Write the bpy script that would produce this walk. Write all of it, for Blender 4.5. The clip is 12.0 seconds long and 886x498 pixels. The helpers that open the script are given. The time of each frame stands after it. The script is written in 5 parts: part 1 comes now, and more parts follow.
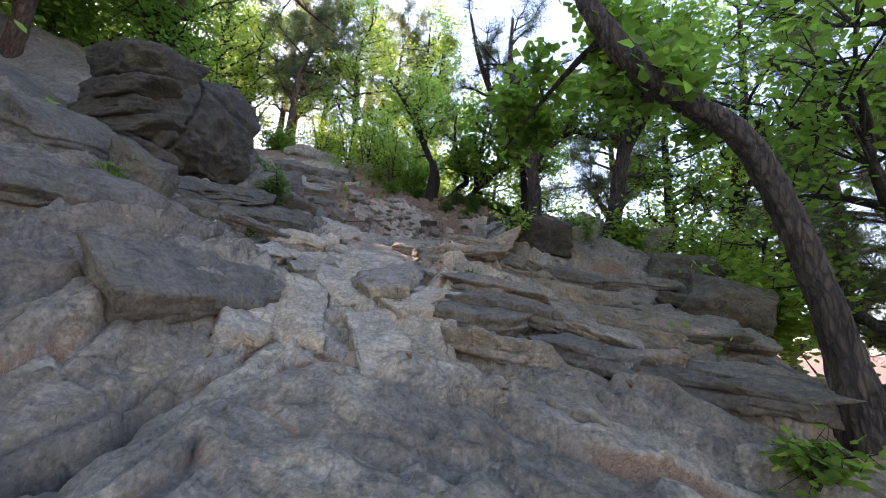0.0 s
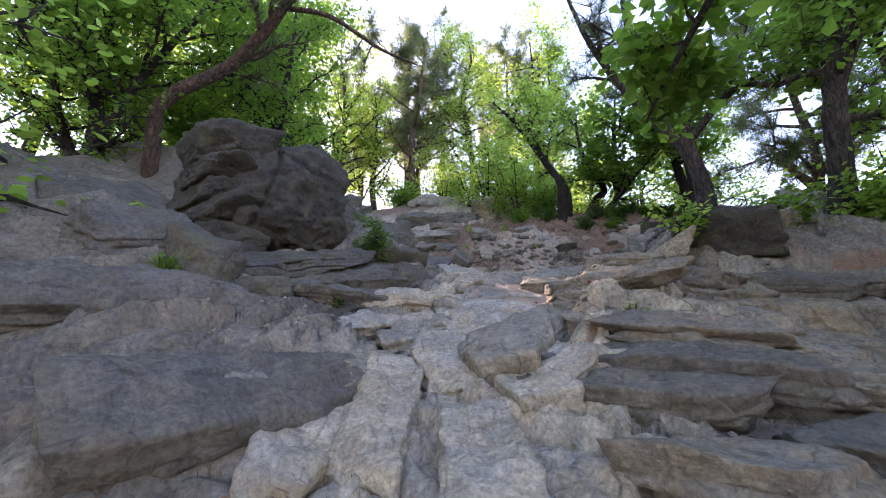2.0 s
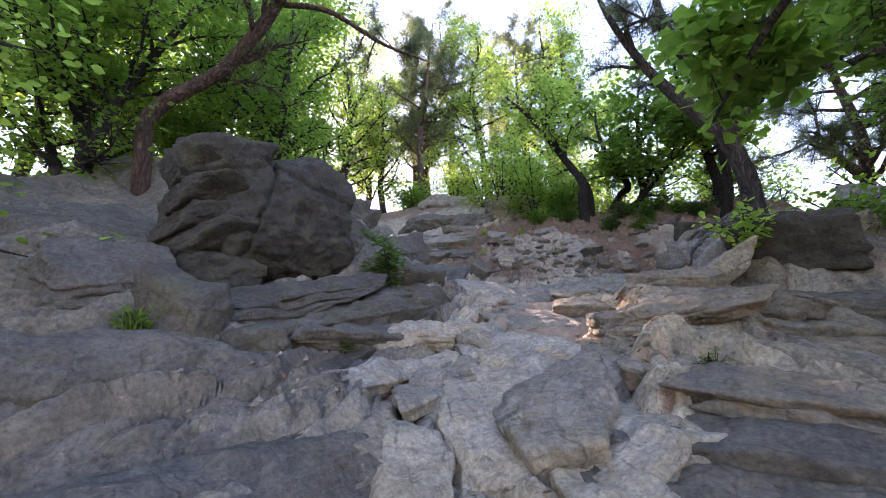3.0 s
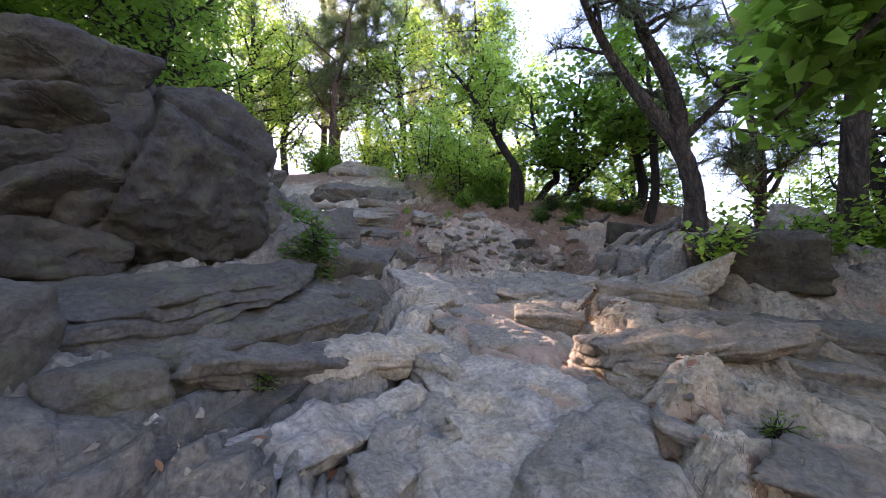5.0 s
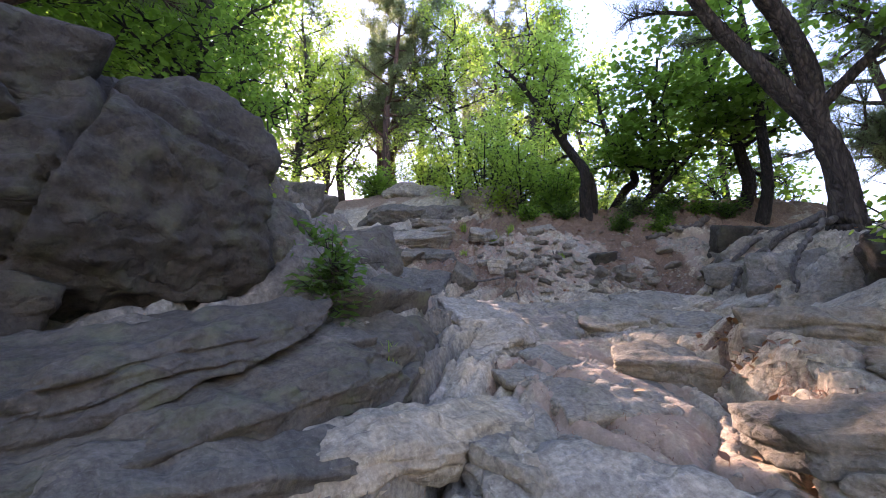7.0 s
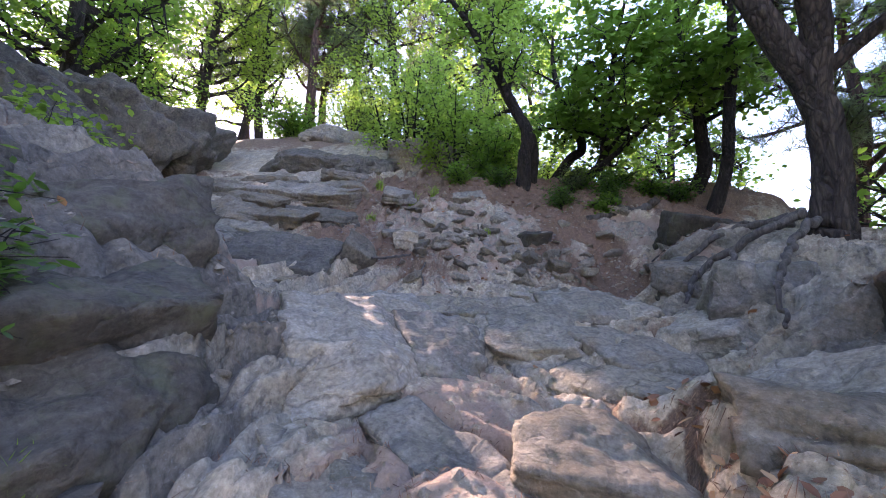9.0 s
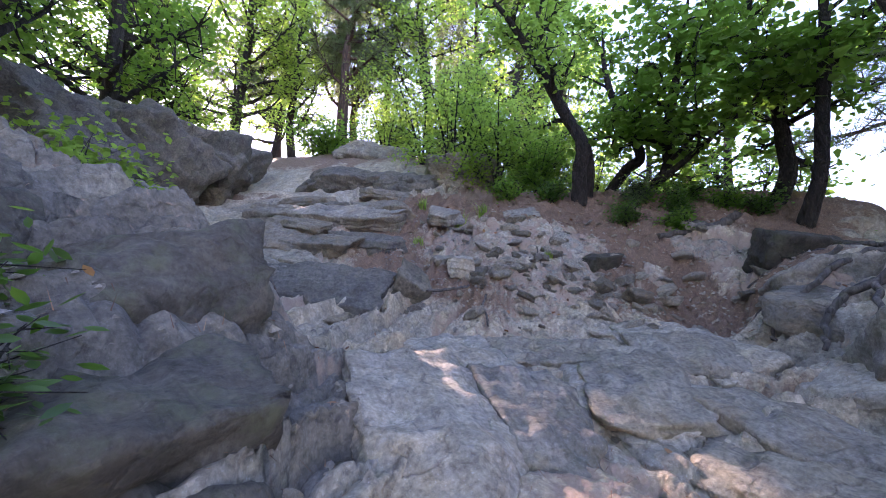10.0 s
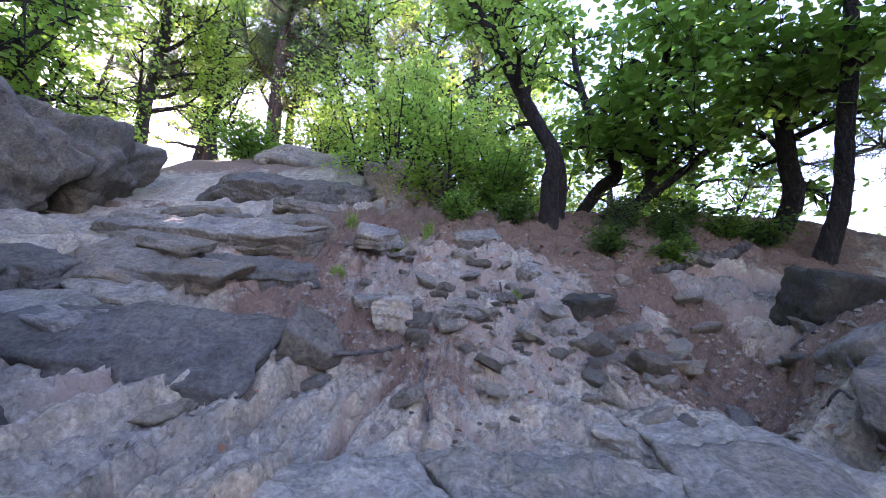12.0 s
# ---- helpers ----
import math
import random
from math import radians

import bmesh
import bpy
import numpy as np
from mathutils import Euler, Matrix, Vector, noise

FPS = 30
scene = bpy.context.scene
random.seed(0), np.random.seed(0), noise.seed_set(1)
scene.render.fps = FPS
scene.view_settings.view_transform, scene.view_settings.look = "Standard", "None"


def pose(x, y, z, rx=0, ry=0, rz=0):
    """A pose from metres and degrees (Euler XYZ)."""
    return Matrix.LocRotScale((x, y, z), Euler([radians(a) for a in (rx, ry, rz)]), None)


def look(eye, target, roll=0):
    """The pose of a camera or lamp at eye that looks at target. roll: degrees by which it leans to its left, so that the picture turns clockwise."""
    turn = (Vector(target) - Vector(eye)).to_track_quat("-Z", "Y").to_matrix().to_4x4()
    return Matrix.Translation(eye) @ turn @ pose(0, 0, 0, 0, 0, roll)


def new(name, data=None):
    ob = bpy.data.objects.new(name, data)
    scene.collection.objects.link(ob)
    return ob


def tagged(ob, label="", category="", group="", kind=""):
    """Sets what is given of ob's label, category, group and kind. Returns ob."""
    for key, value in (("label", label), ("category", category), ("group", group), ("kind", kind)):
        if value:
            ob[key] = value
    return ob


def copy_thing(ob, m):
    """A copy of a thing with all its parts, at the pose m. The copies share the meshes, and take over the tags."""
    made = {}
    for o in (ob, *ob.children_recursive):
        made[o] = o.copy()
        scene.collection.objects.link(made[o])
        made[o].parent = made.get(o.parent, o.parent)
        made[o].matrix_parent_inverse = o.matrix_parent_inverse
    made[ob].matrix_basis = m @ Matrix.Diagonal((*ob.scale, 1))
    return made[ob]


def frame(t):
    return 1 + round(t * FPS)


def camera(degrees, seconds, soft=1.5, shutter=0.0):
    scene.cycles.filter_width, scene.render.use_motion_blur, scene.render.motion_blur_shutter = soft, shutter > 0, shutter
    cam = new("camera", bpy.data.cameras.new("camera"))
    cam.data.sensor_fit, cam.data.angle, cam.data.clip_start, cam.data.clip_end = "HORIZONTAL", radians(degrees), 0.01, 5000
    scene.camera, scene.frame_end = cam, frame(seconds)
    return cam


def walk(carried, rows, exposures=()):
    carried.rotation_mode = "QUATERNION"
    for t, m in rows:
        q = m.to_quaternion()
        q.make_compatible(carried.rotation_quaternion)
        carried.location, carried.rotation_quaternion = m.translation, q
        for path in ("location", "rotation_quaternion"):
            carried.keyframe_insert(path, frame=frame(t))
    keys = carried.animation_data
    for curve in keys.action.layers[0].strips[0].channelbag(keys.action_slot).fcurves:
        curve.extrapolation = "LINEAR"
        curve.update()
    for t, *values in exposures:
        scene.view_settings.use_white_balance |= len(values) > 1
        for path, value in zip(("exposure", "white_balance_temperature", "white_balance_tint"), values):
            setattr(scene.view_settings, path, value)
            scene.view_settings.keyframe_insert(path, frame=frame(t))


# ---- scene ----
cam = camera(91.7, 12.0, 1.0)
PATH = [
    (0, (-0.144, 0.057, 1.535), (-0.135, 2.013, 1.953), 6.2),
    (0.5, (0.191, 0.472, 1.622), (-0.016, 2.406, 2.087), 3.8),
    (1, (0.178, 0.762, 1.761), (-0.246, 2.653, 2.256), 1.8),
    (1.5, (0.125, 1.271, 1.88), (-0.435, 3.117, 2.408), 1.0),
    (2, (-0.026, 1.578, 1.953), (-0.675, 3.392, 2.49), 0.0),
    (2.5, (-0.124, 2.008, 2.249), (-0.841, 3.795, 2.791), -1.2),
    (2.7, (-0.194, 2.056, 2.398), (-0.918, 3.841, 2.935), -1.5),
    (4.3, (-1.13, 2.667, 2.584), (-1.436, 4.613, 2.934), 1.3),
    (4.5, (-1.197, 2.79, 2.664), (-1.469, 4.741, 3.008), 1.3),
    (5, (-1.218, 2.969, 2.924), (-1.463, 4.916, 3.311), 0.3),
    (5.5, (-1.174, 3.375, 2.809), (-1.43, 5.308, 3.254), 0.5),
    (6, (-1.141, 3.67, 3.081), (-1.465, 5.585, 3.559), 1.0),
    (6.5, (-1.209, 3.789, 3.165), (-1.677, 5.671, 3.653), 0.0),
    (6.7, (-1.288, 3.902, 3.138), (-1.818, 5.767, 3.628), -0.7),
    (8.3, (-1.424, 5.308, 3.534), (-1.744, 7.24, 3.939), -0.8),
    (8.5, (-1.327, 5.426, 3.518), (-1.568, 7.375, 3.895), 0.6),
    (9, (-1.084, 5.778, 3.735), (-1.364, 7.738, 4.019), 2.2),
    (9.5, (-1.313, 5.893, 3.951), (-1.814, 7.802, 4.276), 0.4),
    (10, (-1.585, 6.231, 4.063), (-1.984, 8.165, 4.381), 1.4),
    (10.5, (-1.595, 6.577, 4.18), (-1.849, 8.537, 4.488), 2.7),
    (11, (-1.543, 7.004, 4.339), (-1.707, 8.97, 4.668), 2.7),
    (11.5, (-1.663, 7.484, 4.387), (-1.808, 9.444, 4.762), 2.3),
    (12, (-1.717, 7.946, 4.496), (-1.885, 9.895, 4.913), 1.5),
]
walk(cam, [(t, look(eye, target, roll)) for t, eye, target, roll in PATH], [(0, 2.25, 7000, 37), (2.5, 2.45, 6850, 40), (5, 2.35, 6900, 41), (6.5, 2.35, 6800, 42), (9, 2.5, 6450, 43), (12, 2.75, 6100, 49)])

# ---- sky and sun ----
SUN_WAY = Vector((-0.596, 0.673, 0.436)).normalized()
ELEV, AZIM = math.asin(SUN_WAY.z), math.atan2(SUN_WAY.x, SUN_WAY.y)
world = bpy.data.worlds.new("sky")
scene.world = world
world.use_nodes = True
wn = world.node_tree.nodes
sky = wn.new("ShaderNodeTexSky")
sky.sky_type = "NISHITA"
sky.sun_disc = False
sky.sun_elevation = ELEV
sky.sun_rotation = AZIM
sky.dust_density = 0.25
sky.air_density = 1.1
sky.ozone_density = 1.3
wn["Background"].inputs[1].default_value = 0.15
world.node_tree.links.new(sky.outputs[0], wn["Background"].inputs[0])
sun = new("sun", bpy.data.lights.new("sun", "SUN"))
sun.data.energy = 4.5
sun.data.angle = radians(0.5)
sun.data.color = (1.0, 0.86, 0.66)
sun.matrix_world = look(SUN_WAY * 60, (0, 0, 0))
scene.view_settings.exposure = 0.0

# ---- noise ----
def _hash(ix, iy, iz, seed):
    h = (ix * 374761393 + iy * 668265263 + iz * 2147483647 + seed * 1274126177) & 0xFFFFFFFF
    h = ((h ^ (h >> 13)) * 1274126177) & 0xFFFFFFFF
    h = ((h ^ (h >> 16)) * 2246822519) & 0xFFFFFFFF
    return ((h ^ (h >> 15)) & 0xFFFFFF) / 16777215.0


def vnoise(x, y, z=0.0, seed=0):
    """Smooth value noise, -1 to 1."""
    x, y, z = np.broadcast_arrays(np.asarray(x, float), np.asarray(y, float), np.asarray(z, float))
    ix, iy, iz = (np.floor(a).astype(np.int64) for a in (x, y, z))
    fx, fy, fz = x - ix, y - iy, z - iz
    fx, fy, fz = (f * f * f * (f * (f * 6 - 15) + 10) for f in (fx, fy, fz))
    out = 0.0
    for dx in (0, 1):
        for dy in (0, 1):
            for dz in (0, 1):
                w = (fx if dx else 1 - fx) * (fy if dy else 1 - fy) * (fz if dz else 1 - fz)
                out = out + w * _hash(ix + dx, iy + dy, iz + dz, seed)
    return out * 2 - 1


def fbm(x, y, z=0.0, seed=0, octaves=4, gain=0.5):
    out, a = 0.0, 1.0
    for o in range(octaves):
        out = out + a * vnoise(x * 2.03 ** o, y * 2.03 ** o, z * 2.03 ** o, seed + o * 17)
        a *= gain
    return out


def cells(u, v, seed=0, jitter=0.85):
    """Broken-stone pattern: distance to the joint, a random value and the offset from the middle, of each stone."""
    iu, iv = np.floor(u).astype(np.int64), np.floor(v).astype(np.int64)
    f1 = np.full(u.shape, 9.0)
    f2 = np.full(u.shape, 9.0)
    val = np.zeros(u.shape)
    du1, dv1 = np.zeros(u.shape), np.zeros(u.shape)
    for a in (-1, 0, 1):
        for b in (-1, 0, 1):
            cu, cv = iu + a, iv + b
            pu = cu + 0.5 + jitter * (_hash(cu, cv, 1, seed) - 0.5)
            pv = cv + 0.5 + jitter * (_hash(cu, cv, 2, seed) - 0.5)
            d = np.hypot(u - pu, v - pv)
            near = d < f1
            f2 = np.where(near, f1, np.minimum(f2, d))
            f1 = np.where(near, d, f1)
            val = np.where(near, _hash(cu, cv, 3, seed), val)
            du1 = np.where(near, u - pu, du1)
            dv1 = np.where(near, v - pv, dv1)
    return f2 - f1, val, du1, dv1


def ss(a, b, x):
    t = np.clip((np.asarray(x, float) - a) / (b - a), 0, 1)
    return t * t * (3 - 2 * t)


def band(a, b, x, soft=0.4):
    return ss(a - soft, a + soft, x) * (1 - ss(b - soft, b + soft, x))


def sp(x, k):
    return k * np.logaddexp(0, np.asarray(x, float) / k)


# ---- mesh helpers ----
def mesh_from(name, verts, faces, smooth=True):
    me = bpy.data.meshes.new(name)
    me.from_pydata(verts if isinstance(verts, list) else verts.tolist(), [], faces if isinstance(faces, list) else faces.tolist())
    if smooth:
        me.polygons.foreach_set("use_smooth", [True] * len(me.polygons))
    me.update()
    return me


def thing(name, me, mat, label="", category="", group="", kind="", parent=None):
    ob = new(name, me)
    if mat is not None and not me.materials:
        me.materials.append(mat)
    if parent is not None:
        ob.parent = parent
    return tagged(ob, label, category, group, kind)


def add_float(me, name, values):
    at = me.attributes.new(name, "FLOAT", "POINT")
    at.data.foreach_set("value", np.asarray(values, dtype=np.float32))


_ball = {}


def ball(n):
    """Unit directions on a cube-sphere of n x n quads a side, and its faces."""
    if n in _ball:
        return _ball[n]
    index, verts, faces = {}, [], []
    for axis in range(3):
        for sign in (-1, 1):
            for i in range(n):
                for j in range(n):
                    quad = []
                    for a, b in ((i, j), (i + 1, j), (i + 1, j + 1), (i, j + 1)):
                        key = [0, 0, 0]
                        key[axis] = sign * n
                        key[(axis + 1) % 3] = 2 * a - n
                        key[(axis + 2) % 3] = 2 * b - n
                        key = tuple(key)
                        if key not in index:
                            index[key] = len(verts)
                            verts.append(key)
                        quad.append(index[key])
                    faces.append(quad if sign > 0 else quad[::-1])
    v = np.tan(np.array(verts, float) / n * (math.pi / 4))
    v /= np.linalg.norm(v, axis=1)[:, None]
    _ball[n] = (v, faces)
    return _ball[n]


def rock_points(size, seed, n=14, sharp=14.0, cuts=5, rough=0.06, beds=0.0, bed_h=0.12):
    """A broken stone: a block of half-sizes `size` with knocked-off corners, worn edges and bedding grooves."""
    d, faces = ball(n)
    rng = np.random.RandomState(seed)
    size = np.array(size, float)
    normals = [(1, 0, 0), (-1, 0, 0), (0, 1, 0), (0, -1, 0), (0, 0, 1), (0, 0, -1)]
    normals = [np.array(q) + rng.normal(0, 0.13, 3) for q in normals]
    offs = [1.0] * 6
    for _ in range(cuts):
        q = rng.normal(0, 1, 3)
        q /= np.linalg.norm(q)
        normals.append(q)
        offs.append(rng.uniform(0.88, 1.22))
    k = np.zeros(len(d))
    for q, o in zip(normals, offs):
        q = q / np.linalg.norm(q)
        k = k + np.exp(sharp * (d @ q) / o)
    r = sharp / np.log(k)
    p = d * r[:, None]
    q = p * size + rng.uniform(-50, 50, 3)
    big = max(size)
    wob = fbm(q[:, 0] / big * 1.6, q[:, 1] / big * 1.6, q[:, 2] / big * 1.6, seed, 3) * rough * 1.1
    p = p * (1 + wob)[:, None]
    crease = 1 - np.abs(fbm(q[:, 0] * 2.6, q[:, 1] * 2.6, q[:, 2] * 4.2, seed + 3, 4))
    fine = fbm(q[:, 0] * 7, q[:, 1] * 7, q[:, 2] * 11, seed + 5, 4, 0.6)
    amount = min(1.0, big * 1.6)
    out = p * size + d * (amount * (0.055 * (crease - 0.7) + 0.024 * fine))[:, None]
    if beds:
        lev = out[:, 2] / bed_h + 0.9 * vnoise(out[:, 0] * 0.9, out[:, 1] * 0.9, seed * 1.7, seed) + 0.3 * fbm(out[:, 0] * 3, out[:, 1] * 3, out[:, 2] * 3, seed + 2, 3)
        row = np.floor(lev).astype(np.int64)
        f = lev - row
        per = _hash(row, 0 * row, 7, seed)
        fade = np.clip(0.5 + 0.9 * vnoise(out[:, 0] * 1.4, out[:, 1] * 1.4, out[:, 2] * 5, seed + 8), 0, 1)
        groove = np.exp(-(np.minimum(f, 1 - f) / 0.1) ** 2) * fade
        side = np.clip(1.1 - np.abs(d[:, 2]) * 1.1, 0, 1)
        out[:, :2] -= d[:, :2] * (side * beds * (groove * 0.8 + per * 0.9))[:, None]
    return out, faces


def rock_object(name, at, size, turn=(0, 0, 0), seed=1, mat=None, label="", category="rock", group="", **kw):
    pts, faces = rock_points(size, seed, **kw)
    ob = thing(name, mesh_from(name, pts, faces), mat, label, category, group)
    ob.matrix_world = pose(*at, *turn)
    return ob

# ---- materials ----
def material(name):
    m = bpy.data.materials.new(name)
    m.use_nodes = True
    nt = m.node_tree
    return m, nt, nt.nodes["Principled BSDF"]


def node(nt, kind, **vals):
    n = nt.nodes.new(kind)
    for k, v in vals.items():
        if k in n.inputs:
            n.inputs[k].default_value = v
    return n


def ramp(nt, source, stops):
    r = nt.nodes.new("ShaderNodeValToRGB")
    nt.links.new(source, r.inputs[0])
    els = r.color_ramp.elements
    while len(els) < len(stops):
        els.new(0.5)
    for e, (p, c) in zip(els, stops):
        e.position = p
        e.color = (*c, 1) if len(c) == 3 else c
    return r.outputs[0]


def mix(nt, fac, a, b, mode="MIX"):
    m = nt.nodes.new("ShaderNodeMix")
    m.data_type = "RGBA"
    m.blend_type = mode
    for sock, val in ((m.inputs[0], fac), (m.inputs[6], a), (m.inputs[7], b)):
        if hasattr(val, "links"):
            nt.links.new(val, sock)
        elif isinstance(val, tuple):
            sock.default_value = (*val, 1)
        else:
            sock.default_value = val
    return m.outputs[2]


def math_node(nt, op, a, b=0.0):
    m = nt.nodes.new("ShaderNodeMath")
    m.operation = op
    for sock, val in ((m.inputs[0], a), (m.inputs[1], b)):
        if hasattr(val, "links"):
            nt.links.new(val, sock)
        else:
            sock.default_value = val
    return m.outputs[0]


def noise_node(nt, coord, scale, detail=6.0, rough=0.6, stretch=None, distort=0.0):
    src = coord
    if stretch:
        mp = nt.nodes.new("ShaderNodeMapping")
        nt.links.new(coord, mp.inputs[0])
        mp.inputs["Scale"].default_value = stretch[:3]
        if len(stretch) > 3:
            mp.inputs["Rotation"].default_value = [radians(a) for a in stretch[3:]]
        src = mp.outputs[0]
    n = nt.nodes.new("ShaderNodeTexNoise")
    nt.links.new(src, n.inputs["Vector"])
    n.inputs["Scale"].default_value = scale
    n.inputs["Detail"].default_value = detail
    n.inputs["Roughness"].default_value = rough
    n.inputs["Distortion"].default_value = distort
    return n.outputs["Fac"]


def bump(nt, bsdf, height, strength=0.5, distance=0.02, chain=None):
    b = nt.nodes.new("ShaderNodeBump")
    nt.links.new(height, b.inputs["Height"])
    b.inputs["Strength"].default_value = strength
    b.inputs["Distance"].default_value = distance
    if chain is not None:
        nt.links.new(chain, b.inputs["Normal"])
    nt.links.new(b.outputs[0], bsdf.inputs["Normal"])
    return b.outputs[0]


def stone_colour(nt, co, warm=0.5, dark=1.0):
    """Grey limestone: blue-grey and tan patches, pale lichen bloom, dark mineral veins, fine speckle."""
    big = noise_node(nt, co, 0.9, 5, 0.55)
    mid = noise_node(nt, co, 3.2, 7, 0.65, distort=0.6)
    fine = noise_node(nt, co, 28, 8, 0.7)
    vein = noise_node(nt, co, 2.2, 6, 0.6, stretch=(1, 3.5, 2.5, 0, 0, 40), distort=1.2)
    crack = nt.nodes.new("ShaderNodeTexVoronoi")
    crack.feature = "DISTANCE_TO_EDGE"
    warp = nt.nodes.new("ShaderNodeVectorMath")
    wn_ = nt.nodes.new("ShaderNodeTexNoise")
    nt.links.new(co, wn_.inputs["Vector"])
    wn_.inputs["Scale"].default_value = 2.5
    wn_.inputs["Detail"].default_value = 6
    warp.operation = "MULTIPLY_ADD"
    nt.links.new(wn_.outputs["Color"], warp.inputs[0])
    warp.inputs[1].default_value = (0.8, 0.8, 0.8)
    squash = nt.nodes.new("ShaderNodeMapping")
    nt.links.new(co, squash.inputs[0])
    squash.inputs["Rotation"].default_value = (0, 0, radians(20))
    squash.inputs["Scale"].default_value = (1.6, 0.55, 1.0)
    nt.links.new(squash.outputs[0], warp.inputs[2])
    nt.links.new(warp.outputs[0], crack.inputs["Vector"])
    crack.inputs["Scale"].default_value = 1.9
    rift = ramp(nt, crack.outputs["Distance"], [(0.0, (0, 0, 0)), (0.045, (1, 1, 1))])
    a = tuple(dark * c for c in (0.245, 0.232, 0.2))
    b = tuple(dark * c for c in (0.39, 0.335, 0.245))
    c1 = mix(nt, ramp(nt, big, [(0.5 - 0.25 * warm, (0, 0, 0)), (0.85 - 0.25 * warm, (1, 1, 1))]), a, b)
    c2 = mix(nt, ramp(nt, mid, [(0.42, (0, 0, 0)), (0.7, (0.8, 0.8, 0.8))]), c1, tuple(dark * c for c in (0.47, 0.44, 0.38)))
    c3 = mix(nt, ramp(nt, vein, [(0.30, (0.75, 0.75, 0.75)), (0.42, (0, 0, 0))]), c2, tuple(dark * c for c in (0.13, 0.125, 0.115)))
    gap = math_node(nt, "MULTIPLY", math_node(nt, "SUBTRACT", 1.0, rift), ramp(nt, big, [(0.5, (0, 0, 0)), (0.68, (0.6, 0.6, 0.6))]))
    c3 = mix(nt, gap, c3, tuple(dark * c for c in (0.10, 0.075, 0.055)))
    rib = noise_node(nt, co, 2.6, 8, 0.68, stretch=(4.2, 0.9, 2.4, 12, 8, 8), distort=1.6)
    c3 = mix(nt, 0.4, c3, ramp(nt, rib, [(0.32, (0.24, 0.23, 0.22)), (0.5, (0.5, 0.5, 0.5)), (0.68, (0.68, 0.68, 0.67))]), "OVERLAY")
    fleck = noise_node(nt, co, 75, 3, 0.6)
    c3 = mix(nt, ramp(nt, fleck, [(0.60, (0, 0, 0)), (0.70, (0.55, 0.55, 0.55))]), c3, tuple(dark * c for c in (0.5, 0.49, 0.46)))
    c4 = mix(nt, 0.85, c3, ramp(nt, fine, [(0.3, (0.22, 0.22, 0.22)), (0.7, (0.76, 0.76, 0.76))]), "OVERLAY")
    block = nt.nodes.new("ShaderNodeTexVoronoi")
    nt.links.new(warp.outputs[0], block.inputs["Vector"])
    block.inputs["Scale"].default_value = 5.5
    tint = nt.nodes.new("ShaderNodeSeparateColor")
    nt.links.new(block.outputs["Color"], tint.inputs[0])
    c4 = mix(nt, 0.5, c4, ramp(nt, tint.outputs[0], [(0.0, (0.34, 0.35, 0.37)), (0.5, (0.5, 0.5, 0.5)), (1.0, (0.66, 0.62, 0.56))]), "OVERLAY")
    rust = noise_node(nt, co, 1.7, 6, 0.65, distort=1.0)
    c4 = mix(nt, ramp(nt, rust, [(0.55, (0, 0, 0)), (0.75, (0.5 * warm, 0.5 * warm, 0.5 * warm))]), c4, tuple(dark * c for c in (0.42, 0.29, 0.16)))
    rel = math_node(nt, "ADD", math_node(nt, "ADD", math_node(nt, "MULTIPLY", rift, 0.35), mid), math_node(nt, "MULTIPLY", rib, 0.5))
    rel = math_node(nt, "ADD", rel, math_node(nt, "MULTIPLY", tint.outputs[1], 0.28))
    return c4, rel, fine, vein


def stone_material(name, warm=0.5, dark=1.0, moss=0.0, ochre=0.0):
    m, nt, bs = material(name)
    tc = nt.nodes.new("ShaderNodeTexCoord")
    oi = nt.nodes.new("ShaderNodeObjectInfo")
    sh = nt.nodes.new("ShaderNodeVectorMath")
    sh.operation = "SCALE"
    nt.links.new(oi.outputs["Location"], sh.inputs[0])
    sh.inputs[3].default_value = 1.7
    add = nt.nodes.new("ShaderNodeVectorMath")
    nt.links.new(tc.outputs["Object"], add.inputs[0])
    nt.links.new(sh.outputs[0], add.inputs[1])
    co = add.outputs[0]
    col, mid, fine, vein = stone_colour(nt, co, warm, dark)
    tone = ramp(nt, oi.outputs["Random"], [(0, (0.44, 0.44, 0.45)), (0.5, (0.5, 0.5, 0.5)), (1, (0.56, 0.54, 0.5))])
    col = mix(nt, 0.8, col, tone, "OVERLAY")
    if ochre:
        o = noise_node(nt, co, 4.5, 5, 0.6)
        col = mix(nt, ramp(nt, o, [(0.5, (0, 0, 0)), (0.72, (ochre, ochre, ochre))]), col, (0.42, 0.27, 0.12))
    if moss:
        g = noise_node(nt, co, 5.0, 8, 0.7)
        col = mix(nt, ramp(nt, g, [(0.5, (0, 0, 0)), (0.68, (moss, moss, moss))]), col, (0.13, 0.15, 0.075))
    nt.links.new(col, bs.inputs["Base Color"])
    bs.inputs["Roughness"].default_value = 0.85
    n1 = bump(nt, bs, mid, 0.6, 0.05)
    n2 = bump(nt, bs, vein, 0.5, 0.035, n1)
    bump(nt, bs, fine, 0.8, 0.025, n2)
    return m


